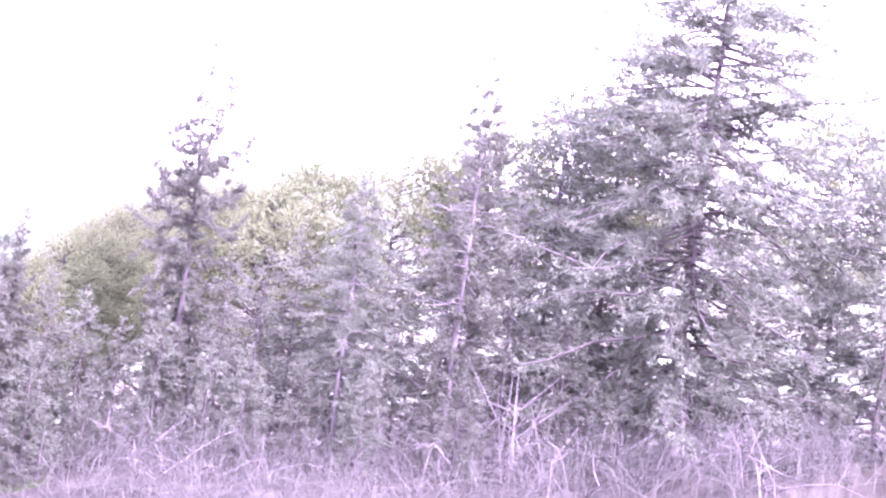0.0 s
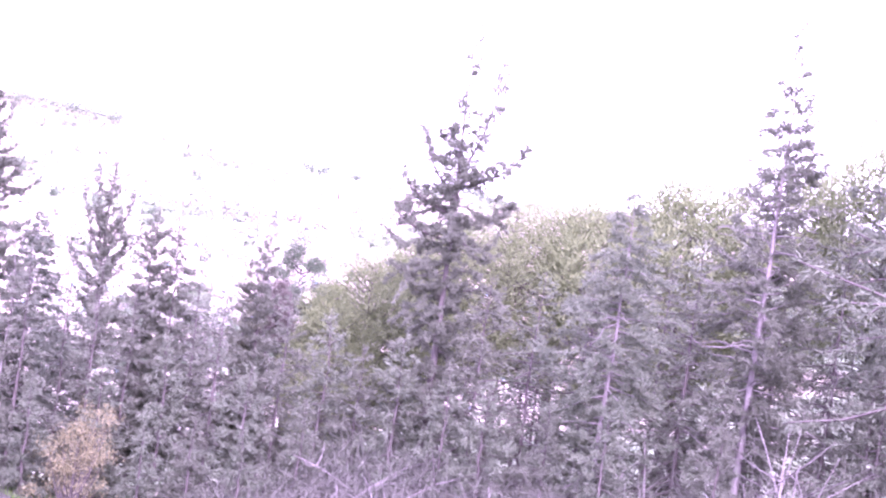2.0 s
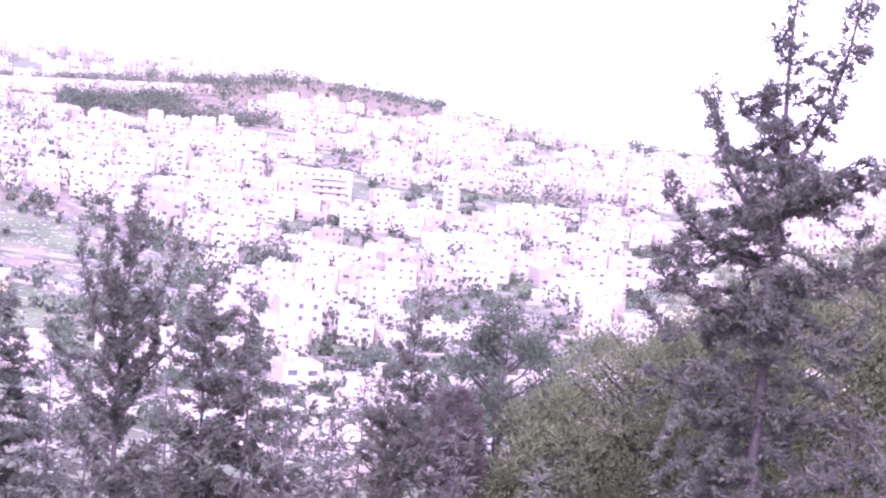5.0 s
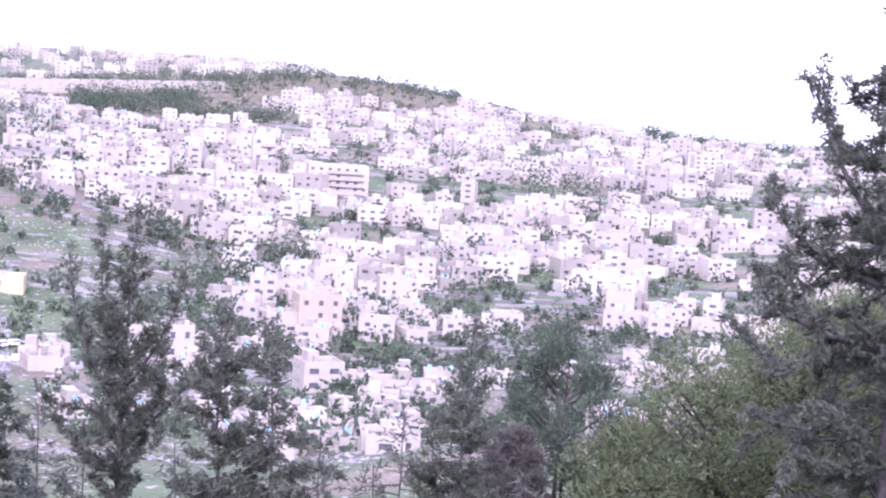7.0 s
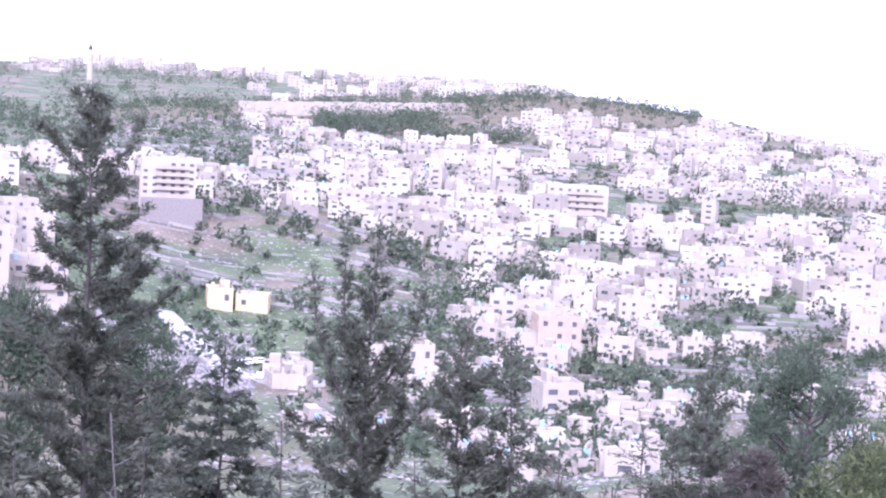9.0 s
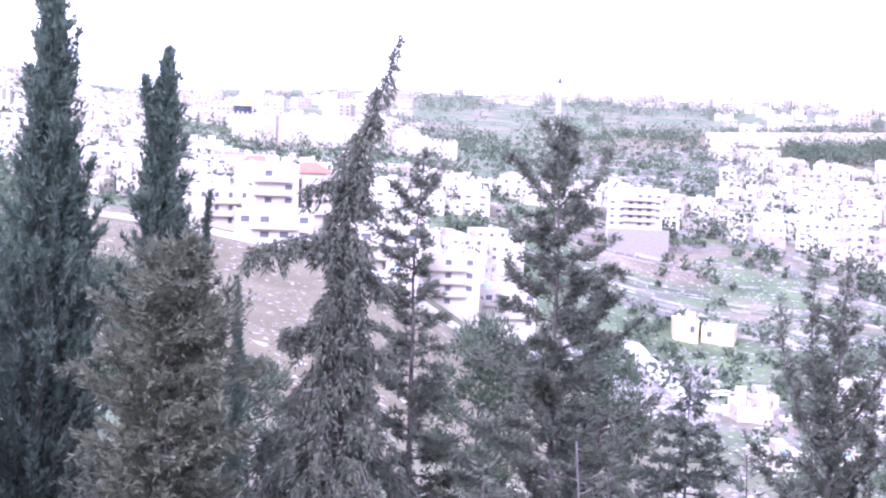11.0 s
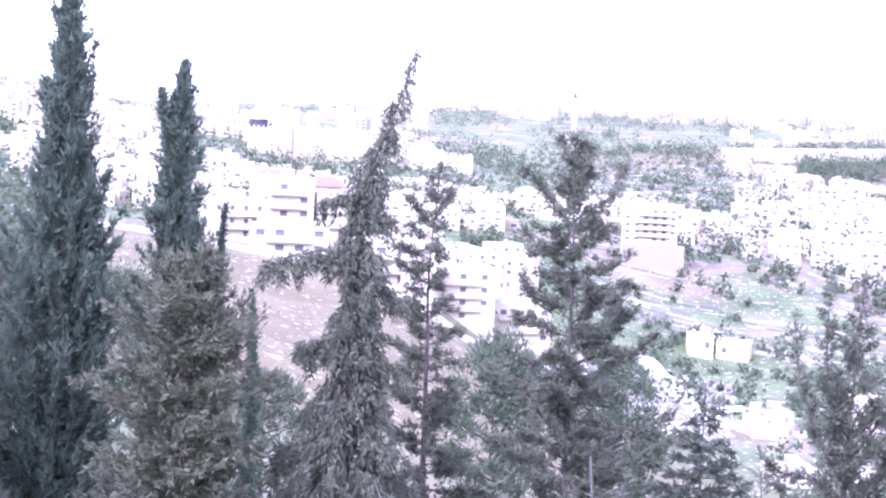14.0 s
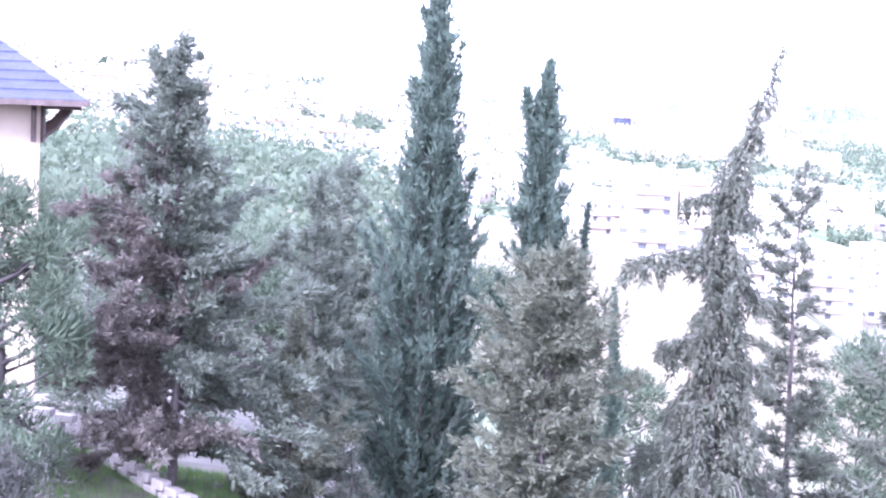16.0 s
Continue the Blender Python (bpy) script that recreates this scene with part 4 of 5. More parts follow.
def scatter_trees():
    """Far trees of the town as many small leaf clumps."""
    global rng
    rng = np.random.default_rng(77)
    C, S = [], []

    def tree(az, r, size, tall=1.0):
        p = at(az, r)
        n = int((7 + size * 2.6) * (1.0 if r < 900 else 0.65))
        d = rng.normal(size=(n, 3)) * np.array((0.42, 0.42, 0.36 * tall)) * size
        C.append(d + np.array((p.x, p.y, p.z + size * (0.55 + 0.3 * (tall - 1))))), S.append(np.full(n, size))

    for _ in range(5600):
        az, r = rng.uniform(-26, 36), rng.uniform(460, 1480)
        if 5 < az < 15 and 560 < r < 640 and rng.random() < 0.7:
            continue
        if -9 < az < 3 and r < 450:
            continue
        tree(az, r, rng.choice((1.2, 1.6, 2.2, 3.0, 4.6)) * rng.uniform(0.8, 1.2), rng.choice((1, 1, 1, 2.0)))
    for _ in range(150):  # the pine grove under the ridge
        tree(rng.uniform(10.9, 14.4), rng.uniform(1150, 1270), rng.uniform(6, 9))
    for _ in range(50):
        tree(rng.uniform(14.0, 17.0), rng.uniform(1120, 1160), rng.uniform(5, 8))
    for _ in range(26):  # cypresses in rows
        tree(rng.uniform(14.4, 17.2), rng.uniform(1310, 1330), 4.5, 2.4)
    for _ in range(430):  # woods on the ridge
        a, r = rng.uniform(5, 22), rng.uniform(1385, 1535)
        if noise.noise((a * 1.1, r / 60, 6)) > -0.18:
            tree(a, r, rng.uniform(3, 7.5))
    for _ in range(150):
        tree(rng.uniform(27.5, 33.5), rng.uniform(1440, 1520), rng.uniform(5, 8))
    for _ in range(300):  # wooded valley below the left-hand slopes
        tree(rng.uniform(-26, -10.5), rng.uniform(240, 470), rng.uniform(4, 7.5), rng.choice((1, 1, 1.8)))
    for _ in range(600):  # woods beyond the old walls
        a, r = rng.uniform(-1, 9.5), rng.uniform(880, 1950)
        if noise.noise((a * 0.35, r / 130, 8)) > 0.06:
            tree(a, r, rng.uniform(5, 9))
    for _ in range(900):  # woods on the farthest hills
        a, r = rng.uniform(-13, 18), rng.uniform(1900, 2560)
        if noise.noise((a * 0.5, r / 160, 5)) < 0.08:
            tree(a, r, rng.uniform(6, 11))
    for _ in range(560):  # olive trees in the valley
        a, r = rng.uniform(11, 31), rng.uniform(330, 560)
        if noise.noise((a * 0.9, r / 45, 2)) < 0.1:
            tree(a, r, rng.uniform(2.4, 4.6))
    for a, r, s in ((8.85, 690, 8.5), (15.2, 590, 13), (15.9, 600, 12), (17.6, 640, 10), (9.95, 900, 13), (24.4, 900, 15), (25.6, 880, 11), (14.0, 640, 8), (13.6, 640, 6)):
        for _ in range(4):
            tree(a + rng.normal(0, 0.18), r + rng.normal(0, 5), s * rng.uniform(0.6, 1))
    C, S = np.concatenate(C), np.concatenate(S)
    J = np.repeat(np.arange(len(C)), 3)
    d = rng.normal(size=(len(J), 3))
    V, Fq = leaf_blades(C[J] + d * (S[J] * 0.11)[:, None], d, 1.28, 0.63)
    hungv = mesh_of("town_trees", V, Fq)
    hungv.materials.append(M["farpine"])
    tagged(new("town_trees", hungv), "dark pines, olives and cypresses among the houses", "trees", kind="stuff")


scatter_trees()

# ---- landmarks of the far slopes ----
for nm, lab, a, r, w, d, h, fl, tn, pt in (
        ("apartment_block", "five-storey pale stone apartment block above the road", -4.15, 458, 14, 12, 15.5, 5, 6, None),
        ("apartment_block", "four-storey pale stone apartment block", -2.5, 462, 12, 12, 14, 4, 10, None),
        ("apartment_block", "low white apartment block beside the road", -5.6, 436, 15, 10, 8.5, 3, 4, None),
        ("apartment_block", "two-storey white building on the roadside", -3.9, 428, 17, 9, 6.5, 2, 4, None),
        ("apartment_block", "three-storey pale stone block on the roadside", -0.6, 440, 15, 10, 9.5, 3, 8, None),
        ("apartment_block", "four-storey white block behind the trees", 1.2, 455, 15, 11, 12, 4, 8, None),
        ("apartment_block", "long low white terrace of flats", 2.6, 470, 20, 10, 9, 3, 12, None),
        ("apartment_block", "five-storey white block above a retaining wall", 6.65, 655, 18, 12, 11.5, 5, 3, None),
        ("yellow_house", "small yellow plastered house with a flat roof", 8.3, 540, 7, 8, 4.4, 1, 5, "yellowpaint"),
        ("yellow_house", "low yellow plastered house below the green spur", 9.3, 542, 9, 8, 3.6, 1, -6, "yellowpaint"),
        ("stone_house", "pinkish stone house with wide open loggias", 18.25, 530, 12, 10, 10, 3, 12, "render"),
        ("white_house", "white two-storey house in the valley", 18.4, 440, 9.5, 9, 6.4, 2, 18, None),
        ("white_house", "low white house with a long yard wall", 20.4, 430, 12, 8, 3.6, 1, 10, None),
        ("stone_house", "white cube house in the valley", 14.2, 470, 7, 8, 8, 2, 12, None),
        ("stone_house", "pale blue-grey house beside a cube house", 13.0, 480, 9, 8, 6, 2, -10, None),
        ("stone_house", "low pale stone house with a canopy", 13.6, 440, 10, 8, 3.6, 1, 16, None),
        ("apartment_block", "tall pale stone block on the slope", 16.4, 900, 10, 10, 14, 4, 5, None),
        ("apartment_block", "broad white terraced block on the slope", 18.6, 840, 26, 12, 11, 4, 6, None)):
    house_thing(nm, lab, a, r, w, d, h, fl, tn, pt, z=-46.5 if r == 655 else None, category="building")


def city_wall(label, az0, az1, r, top0, top1, foot, mat="stone", merlons=True):
    """A long old stone wall with towers and merlons."""
    wall = new("city_wall")
    p0, p1 = at(az0, r, 0), at(az1, r, 0)
    L, a = (p1 - p0).length, math.atan2((p1 - p0).y, (p1 - p0).x)
    wall.matrix_world = Matrix.Translation((p0.x, p0.y, foot)) @ Matrix.Rotation(a, 4, "Z")
    n = int(L / 12)
    for i in range(n):
        x0, x1 = L * i / n, L * (i + 1) / n
        t = top0 + (top1 - top0) * i / n - foot
        bm = bmesh.new()
        box(bm, x0, 0, 0, x1, 3, t)
        x = x0
        while merlons and x < x1 - 1.2:
            box(bm, x, 0, t, x + 1.1, 0.8, t + 1.2)
            x += 2.4
        if merlons and i % 4 == 1:
            box(bm, x0 + 2, -2.5, 0, x0 + 8, 0, t + 1.6)
        part("wall_section", bm, M[mat], wall)
    return tagged(wall, label, "wall")


city_wall("long ancient pale stone wall with towers", -5.2, -1.9, 1000, -22.5, -23.0, -40)
city_wall("lower stretch of ancient pale stone wall", -1.88, 1.4, 985, -26.5, -33.5, -41)
city_wall("pale stone cemetery wall along the hill", 8.6, 15.2, 1320, -28.0, -21.0, -36, "stone", False)
city_wall("pale concrete retaining wall under a white block", 5.9, 7.7, 640, -46.5, -46.5, -56, "steps", False)


def golden_dome():
    t = new("domed_shrine")
    t.matrix_world = Matrix.Translation(at(-4.9, 1150, -36))
    bm = bmesh.new()
    bmesh.ops.create_cone(bm, cap_ends=True, segments=8, radius1=9.5, radius2=9.5, depth=10, matrix=Matrix.Translation((0, 0, 5)))
    part("octagon_base", bm, M["stone"], t)
    bm = bmesh.new()
    bmesh.ops.create_cone(bm, cap_ends=True, segments=24, radius1=5.4, radius2=5.4, depth=5, matrix=Matrix.Translation((0, 0, 12.4)))
    part("drum", bm, M["slate"], t, "blue tiled drum")
    bm = bmesh.new()
    bmesh.ops.create_uvsphere(bm, u_segments=28, v_segments=16, radius=5.8, matrix=Matrix.Translation((0, 0, 15.2)) @ Matrix.Diagonal((1, 1, 1.12, 1)))
    bmesh.ops.delete(bm, geom=[v for v in bm.verts if v.co.z < 14.9], context="VERTS")
    for f in bm.faces:
        f.smooth = True
    part("dome", bm, M["gold"], t, "gleaming golden dome")
    bm = bmesh.new()
    bmesh.ops.create_cone(bm, cap_ends=True, segments=8, radius1=0.3, radius2=0.05, depth=3, matrix=Matrix.Translation((0, 0, 22.8)))
    part("finial", bm, M["gold"], t)
    tagged(t, "octagonal shrine with a golden dome and drum", "shrine")


golden_dome()


def hip_roofed(name, label, az, r, w, d, h, roof_h, z=None):
    t = new(name)
    t.matrix_world = Matrix.Translation(at(az, r, z)) @ pose(0, 0, 0, 0, 0, -az + 8)
    bm = bmesh.new()
    box(bm, -w / 2, -d / 2, -6, w / 2, d / 2, h)
    part("wall", bm, M["stone"], t)
    bm = bmesh.new()
    e = 0.8
    base = [bm.verts.new(v) for v in ((-w / 2 - e, -d / 2 - e, h), (w / 2 + e, -d / 2 - e, h), (w / 2 + e, d / 2 + e, h), (-w / 2 - e, d / 2 + e, h))]
    top = [bm.verts.new(v) for v in ((-w / 6, 0, h + roof_h), (w / 6, 0, h + roof_h))]
    bm.faces.new(base[::-1])
    for f in ((base[0], base[1], top[1], top[0]), (base[1], base[2], top[1]), (base[2], base[3], top[0], top[1]), (base[3], base[0], top[0])):
        bm.faces.new(f)
    part("roof", bm, M["redtile"], t, "red tiled hip roof")
    n = max(3, int(w / 3))
    for i in range(n):
        for f in range(max(1, int(h / 3.2))):
            bm = bmesh.new()
            x = -w / 2 + w * (i + 0.5) / n
            box(bm, x - 0.5, -d / 2 - 0.05, 1 + f * 3.2, x + 0.5, -d / 2 + 0.02, 2.5 + f * 3.2)
            part("window", bm, M["pane"], t)
    tagged(t, label, "building")


hip_roofed("hall", "stone hall with a red tiled hip roof", -4.45, 560, 13, 10, 9.0, 4.0)
hip_roofed("hall", "stone house with a red hip roof", -2.9, 600, 12, 9, 8.0, 3.0)
for a, r in ((-13.2, 650), (-15.0, 680), (-17.2, 900), (-20.0, 950), (-10.2, 720), (-22.6, 1050)):
    hip_roofed("stone_house", "far stone house with a red tiled roof", a, r, 13, 10, 6.5, 3.0)


def tower(label, az, r, height, width):
    t = new("tower")
    t.matrix_world = Matrix.Translation(at(az, r))
    bm = bmesh.new()
    bmesh.ops.create_cone(bm, cap_ends=True, segments=8, radius1=width, radius2=width * 0.85, depth=height, matrix=Matrix.Translation((0, 0, height / 2 - 1)))
    part("shaft", bm, M["stone"], t)
    bm = bmesh.new()
    bmesh.ops.create_cone(bm, cap_ends=True, segments=8, radius1=width * 1.3, radius2=width * 1.3, depth=1.2, matrix=Matrix.Translation((0, 0, height * 0.72)))
    part("gallery", bm, M["stone"], t)
    bm = bmesh.new()
    bmesh.ops.create_cone(bm, cap_ends=True, segments=8, radius1=width, radius2=0.1, depth=width * 2.4, matrix=Matrix.Translation((0, 0, height - 1 + width * 1.2)))
    part("spire", bm, M["slate"], t)
    tagged(t, label, "tower")


tower("slender stone tower on the far skyline", 4.3, 1900, 34, 2.6)
tower("stone bell tower on the ridge", 11.4, 1500, 15, 1.3)
tower("small pale minaret among the houses", -4.55, 1120, 13, 1.1)


def ribbon(name, label, pts, width, mat, lift, kind="structure"):
    """A road on the land through bearings and distances."""
    P = []
    for (a0, r0), (a1, r1) in zip(pts, pts[1:]):
        for k in range(12):
            u = k / 12
            P.append((a0 + (a1 - a0) * u, r0 + (r1 - r0) * u))
    P.append(pts[-1])
    V = []
    for i, (a, r) in enumerate(P):
        p, q = at(*P[max(i - 1, 0)]), at(*P[min(i + 1, len(P) - 1)])
        d = (q - p)
        n = Vector((-d.y, d.x, 0)).normalized() * width / 2
        c = at(a, r)
        for s in (-1, -0.33, 0.33, 1):
            x, y = c.x + n.x * s, c.y + n.y * s
            V.append((x, y, max(ground_z(x, y), c.z - 0.3) + lift))
    V = [q for i in range(len(P)) for q in ((V[4 * i][0], V[4 * i][1], V[4 * i][2] - 2.5), *V[4 * i:4 * i + 4], (V[4 * i + 3][0], V[4 * i + 3][1], V[4 * i + 3][2] - 2.5))]
    F = [(6 * i + j, 6 * i + j + 1, 6 * i + j + 7, 6 * i + j + 6) for i in range(len(P) - 1) for j in range(5)]
    ob = hung(name, mesh_of(name, V, np.array(F)[:, ::-1]), M[mat])
    tagged(ob, label, "road", kind=kind)


ribbon("road", "pale asphalt road above the bare field", [(-13, 424), (-9, 418), (-5, 414), (0, 412), (2.5, 430), (5, 470)], 8, "asphalt", 0.5)
ribbon("road", "dusty valley road beside the rubble", [(6.6, 520), (7.6, 492), (8.6, 466), (10.2, 452), (12.5, 455), (15, 470)], 7, "asphalt", 0.5)
ribbon("road", "narrow lane between valley gardens", [(15, 470), (18.0, 492), (21, 480), (25, 470)], 5, "asphalt", 0.5)


def car(label, az, r, turn, paint, van=False):
    t = new("van" if van else "car")
    t.matrix_world = Matrix.Translation(at(az, r) + Vector((0, 0, 0.55))) @ pose(0, 0, 0, 0, 0, turn)
    L, H = (5.2, 2.2) if van else (4.3, 1.5)
    bm = bmesh.new()
    prof = [(-L / 2, 0.3), (L / 2, 0.3), (L / 2, 0.85), (L * 0.3, 0.95), (L * 0.16, H), (-L * (0.47 if van else 0.32), H), (-L / 2, 0.95)]
    a, b = [bm.verts.new((x, -0.85, z)) for x, z in prof], [bm.verts.new((x, 0.85, z)) for x, z in prof]
    bm.faces.new(a), bm.faces.new(b[::-1])
    for i in range(len(prof)):
        j = (i + 1) % len(prof)
        bm.faces.new((a[i], b[i], b[j], a[j]))
    bmesh.ops.recalc_face_normals(bm, faces=bm.faces)
    bmesh.ops.bevel(bm, geom=bm.edges[:], offset=0.08, segments=1, affect="EDGES")
    part("body", bm, M[paint], t)
    for s in (-1, 1):
        bm = bmesh.new()
        box(bm, -L * 0.3, s * 0.86 - 0.01, H * 0.66, L * 0.14, s * 0.86 + 0.01, H * 0.92)
        part("side_window", bm, M["pane"], t)
        for x in (-L * 0.31, L * 0.31):
            bm = bmesh.new()
            bmesh.ops.create_cone(bm, cap_ends=True, segments=14, radius1=0.33, radius2=0.33, depth=0.2, matrix=Matrix.Translation((x, s * 0.8, 0.33)) @ Matrix.Rotation(math.pi / 2, 4, "X"))
            part("wheel", bm, M["rubber"], t)
    tagged(t, label, "van" if van else "car", "parked cars")


for k, (a, r, tn) in enumerate(((9.6, 455, 80), (9.95, 453, 78), (10.25, 452, 82), (10.6, 452, 75), (8.9, 461, 70), (9.25, 478, 20), (9.6, 480, 15), (9.0, 476, 20))):
    car("dark parked car on the valley road" if k == 2 else "white parked car on the valley road", a, r, tn, "cardark" if k == 2 else "carpaint")
car("white van parked beside a stone house", 17.85, 500, 10, "carpaint", True)


def stones(name, label, az0, az1, r0, r1, n, size, mat, seed):
    """Loose stones strewn on the land."""
    gen = np.random.default_rng(seed)
    U = np.array([(1, 0, 0), (0, 1, 0), (-1, 0, 0), (0, -1, 0), (0, 0, 1), (0, 0, -1)], float)
    FT = np.array([(0, 1, 4), (1, 2, 4), (2, 3, 4), (3, 0, 4), (1, 0, 5), (2, 1, 5), (3, 2, 5), (0, 3, 5)])
    V, F = [], []
    for i in range(n):
        p = at(gen.uniform(az0, az1), gen.uniform(r0, r1))
        V.append(U * gen.uniform(0.5, 1.5, (6, 3)) * size * gen.uniform(0.4, 1.4) * np.array((1, 1, 0.6)) + np.array(p))
        F.append(FT + 6 * i)
    ob = hung(name, mesh_of(name, np.concatenate(V), np.concatenate(F)), M[mat])
    tagged(ob, label, "stones", kind="stuff")


stones("rubble", "heaps of tipped rubble and stones", 4.8, 9.4, 425, 512, 6500, 0.8, "rubble", 1)
stones("field_stones", "pale stones strewn over the bare field", -10, 3, 285, 405, 2600, 0.2, "rubble", 2)
stones("outcrops", "rock outcrops on the green spur", 5, 15, 550, 645, 1800, 0.5, "rubble", 3)
stones("yard_clutter", "stones and clutter between the valley houses", 8, 28, 300, 560, 4200, 0.6, "rubble", 4)


def terrace_walls():
    """Low dry-stone walls along the contours."""
    gen = np.random.default_rng(9)
    V, F = [], []
    for i in range(850):
        a, r = gen.uniform(4, 34), gen.uniform(400, 1300)
        if a < 12 and r < 540:
            continue
        L, tilt = gen.uniform(10, 40), gen.normal(0, 0.12)
        n = 6
        for k in range(n):
            u0, u1 = L * (k / n - 0.5), L * ((k + 1) / n - 0.5)
            quad = []
            for u in (u0, u1):
                aa, rr = a + math.degrees(u / r), r + u * tilt
                p = at(aa, rr)
                q = at(aa, rr + 0.6)
                quad.append((np.array(p), np.array((q.x, q.y, p.z))))
            h = np.array((0, 0, gen.uniform(0.5, 1.0)))
            d = np.array((0, 0, 0.8))
            b = len(V)
            (f0, k0), (f1, k1) = quad
            V += [f0 - d, f1 - d, f1 + h, f0 + h, k0 + h, k1 + h, k0 - d, k1 - d]
            F += [(b, b + 1, b + 2, b + 3), (b + 3, b + 2, b + 5, b + 4), (b + 4, b + 5, b + 7, b + 6)]
    ob = hung("terrace_walls", mesh_of("terrace_walls", V, F), M["rubble"])
    tagged(ob, "low dry-stone terrace walls along the slopes", "walls", kind="stuff")


terrace_walls()


# ---- the house beside the trees, its steps and lawn ----
def near_house():
    r = 45.0
    corner = at(-21.73, r, 0)
    t = new("house")
    t.matrix_world = Matrix.Translation((corner.x, corner.y, 0)) @ pose(0, 0, 0, 0, 0, 21.73)
    foot, eave, W, D = -9.5, -0.95, 9.0, 8.0
    bm = bmesh.new()
    box(bm, -W, 0, foot, 0, D, eave + 0.25)
    bmesh.ops.bevel(bm, geom=bm.edges[:], offset=0.03, segments=2, affect="EDGES")
    part("wall", bm, M["render"], t, "cream rendered wall")
    over, tan = 1.03, 0.65
    x0, x1, y0, y1 = -W - over, over, -over, D + over
    # roof courses: overlapping bands that step up to the ridge
    roof = part("roof", bmesh.new(), M["slate"], t, "blue-grey tiled hip roof")
    n, run = 16, min(x1 - x0, y1 - y0) / 2
    for i in range(n):
        a, b = run * i / n, run * (i + 1) / n + 0.06
        z = eave + a * tan
        bm = bmesh.new()
        o = [(x0 + a, y0 + a), (x1 - a, y0 + a), (x1 - a, y1 - a), (x0 + a, y1 - a)]
        q = [(x0 + b, y0 + b), (x1 - b, y0 + b), (x1 - b, y1 - b), (x0 + b, y1 - b)]
        lo = [bm.verts.new((*p, z)) for p in o]
        lt = [bm.verts.new((*p, z + 0.05)) for p in o]
        hi = [bm.verts.new((*p, eave + b * tan + 0.012)) for p in q]
        for k in range(4):
            l = (k + 1) % 4
            bm.faces.new((lo[k], lo[l], lt[l], lt[k])), bm.faces.new((lt[k], lt[l], hi[l], hi[k]))
        part("tile_course", bm, M["slate"], roof)
    bm = bmesh.new()
    box(bm, x0 + 0.03, y0 + 0.03, eave - 0.06, x1 - 0.03, y1 - 0.03, eave - 0.005)
    part("eave_soffit", bm, M["wood"], t)
    for e in ((x0, y0 - 0.04, x1, y0), (x1, y0, x1 + 0.04, y1)):
        bm = bmesh.new()
        box(bm, e[0], e[1], eave - 0.1, e[2], e[3], eave + 0.03)
        part("gutter", bm, M["wood"], t)

    def bracket(place):
        br = new("bracket")
        br.parent = t
        for pts, w in (([(0, 0, -0.95), (0, 0, -0.06)], 0.06), ([(0, 0, -0.16), (0.85, 0, -0.16)], 0.05), ([(0, 0, -0.85), (0.32, 0, -0.62), (0.62, 0, -0.22)], 0.045)):
            V, F = tube(pts, [w] * len(pts), 4)
            V = [place(*v) for v in V]
            hung("beam", mesh_of("beam", V, F), M["wood"], br)

    for k in range(6):
        bracket(lambda x, y, z, k=k: (-0.15 - k * 0.75 * 2 + y, -0.06 - x, eave + z))
        bracket(lambda x, y, z, k=k: (0.06 + x, 0.15 + k * 1.5 + y, eave + z))
    for wx in (-3.2, -6.4):
        win = new("window")
        win.parent = t
        bm = bmesh.new()
        box(bm, wx - 0.5, -0.06, -4.2, wx + 0.5, 0.04, -2.6)
        part("frame", bm, M["wood"], win)
        bm = bmesh.new()
        box(bm, wx - 0.42, -0.075, -4.1, wx + 0.42, -0.062, -2.7)
        part("pane", bm, M["pane"], win)
    tagged(t, "cream house with bracketed eaves and a tiled hip roof", "house")


near_house()


def block_mesh(seed):
    gen = np.random.default_rng(seed)
    bm = bmesh.new()
    box(bm, -0.17, -0.11, -0.075, 0.17, 0.11, 0.075)
    bmesh.ops.bevel(bm, geom=bm.edges[:], offset=0.02, segments=1, affect="EDGES")
    for v in bm.verts:
        v.co += Vector(gen.normal(0, 0.006, 3))
    me = bpy.data.meshes.new("stone_block")
    bm.to_mesh(me), bm.free()
    me.materials.append(M["steps"])
    return me


BLOCKS = [block_mesh(i) for i in range(5)]


def garden_wall(label, pts, courses):
    """A low wall of rough blocks through bearings and distances."""
    gen = np.random.default_rng(31)
    w = new("garden_wall")
    w.matrix_world = Matrix.Translation(at(*pts[0]))
    inv = w.matrix_world.inverted()
    for (a0, r0), (a1, r1) in zip(pts, pts[1:]):
        p, q = at(a0, r0), at(a1, r1)
        n = max(1, int((q - p).length / 0.355))
        yaw = math.atan2(q.y - p.y, q.x - p.x)
        for c in range(courses):
            for i in range(n):
                u = (i + (0.5 if c % 2 else 0.0)) / n
                s = p.lerp(q, u)
                s.z = ground_z(s.x, s.y) + 0.05 + c * 0.155
                b = new("stone_block", BLOCKS[gen.integers(0, 5)])
                b.parent = w
                b.matrix_basis = inv @ Matrix.Translation(s) @ Matrix.Rotation(yaw + gen.normal(0, 0.04), 4, "Z") @ Matrix.Diagonal((gen.uniform(0.9, 1.08), gen.uniform(0.9, 1.1), gen.uniform(0.92, 1.05), 1))
    tagged(w, label, "wall")


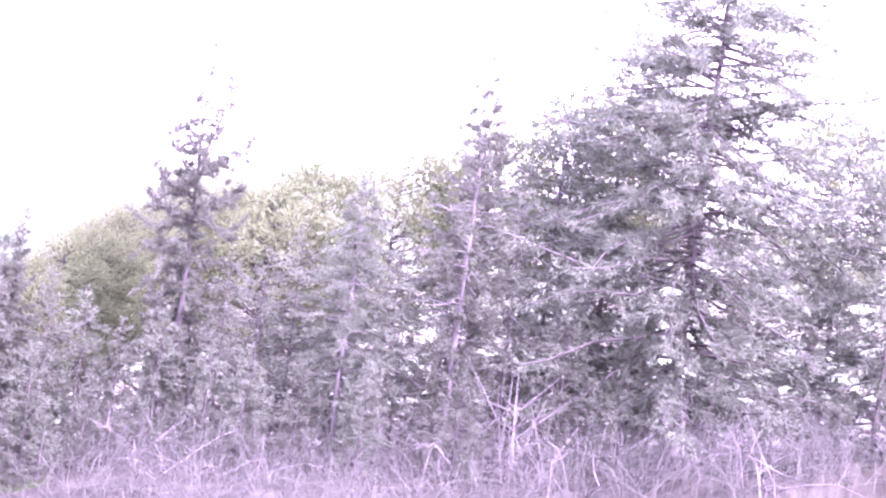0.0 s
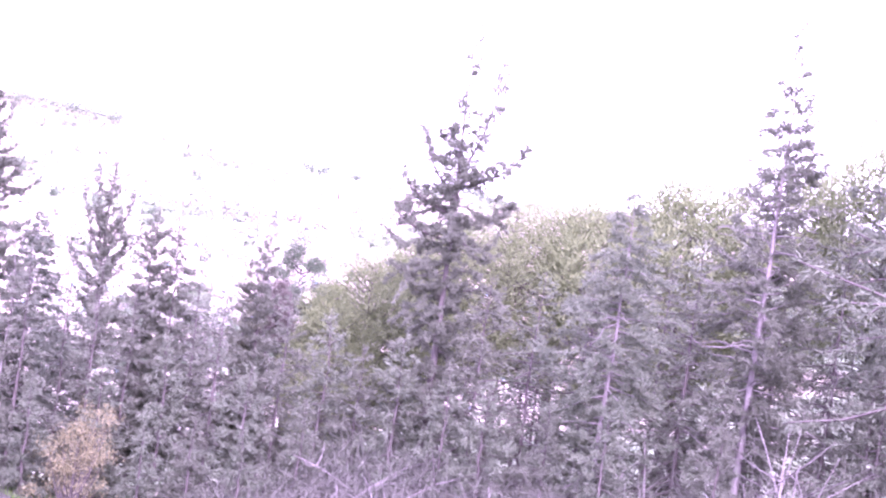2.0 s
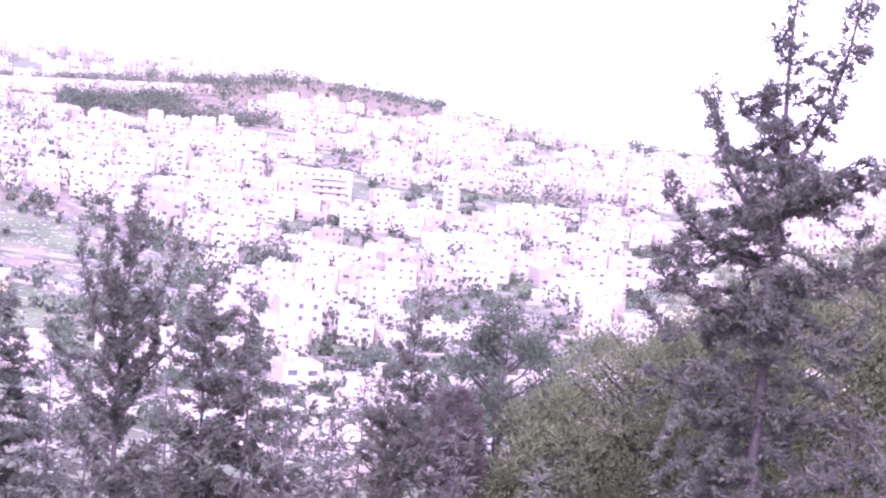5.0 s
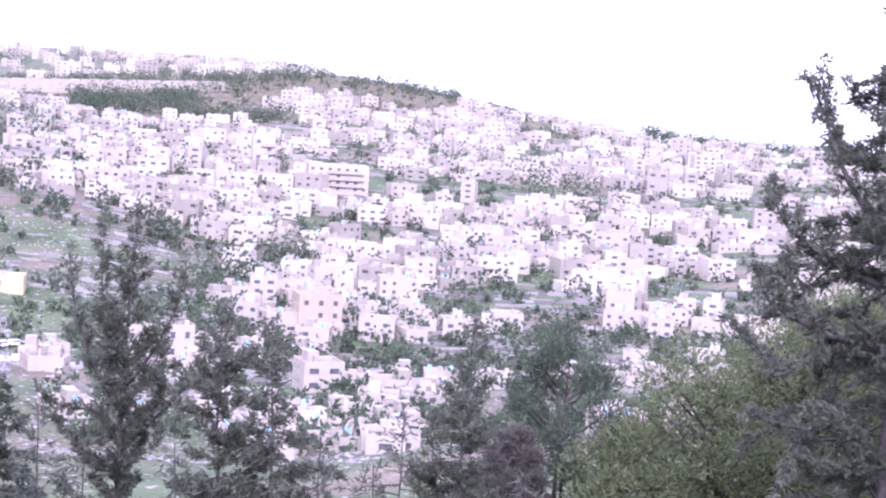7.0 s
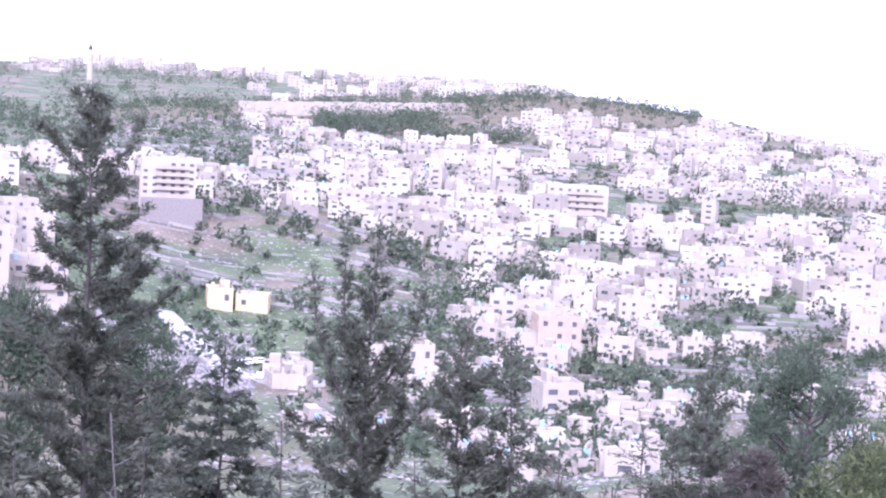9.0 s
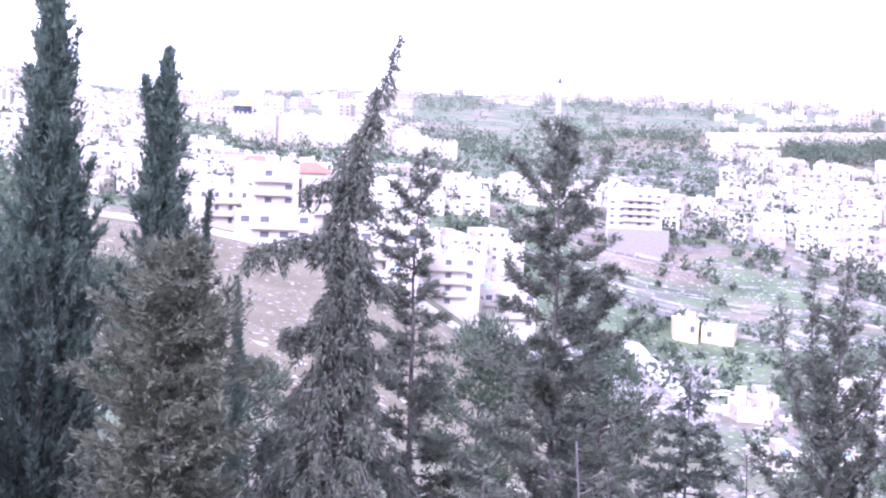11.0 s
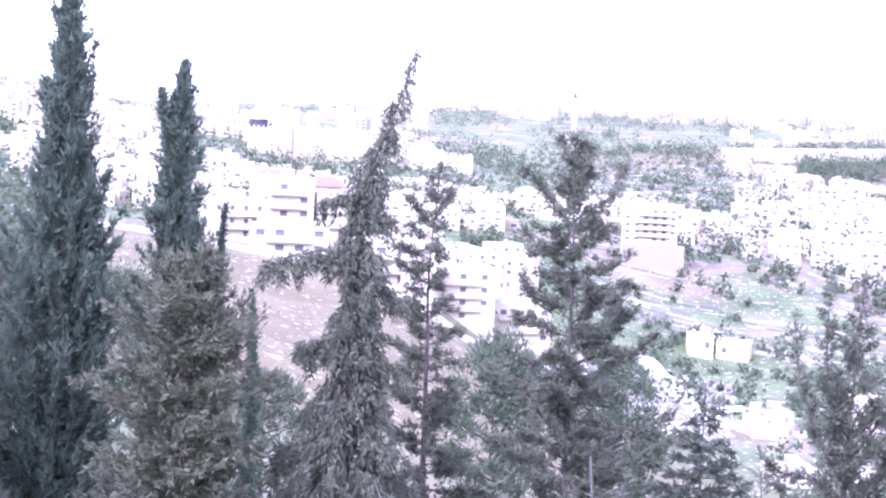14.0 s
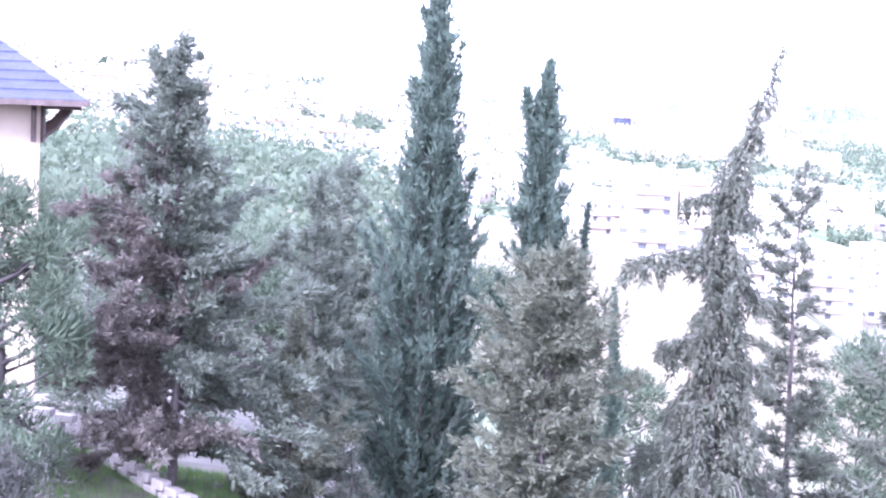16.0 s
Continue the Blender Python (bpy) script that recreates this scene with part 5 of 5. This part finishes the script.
garden_wall("low wall of pale rough stone blocks", [(-23, 34.5), (-20.5, 33.8), (-19.2, 33.4)], 4)
garden_wall("stepped edging of pale stone blocks", [(-19.4, 32.6), (-18.2, 31.6), (-17.0, 30.6), (-15.8, 29.8)], 2)
garden_wall("upper terrace wall of pale stone", [(-24, 37), (-21.5, 37), (-18.5, 36.5)], 5)
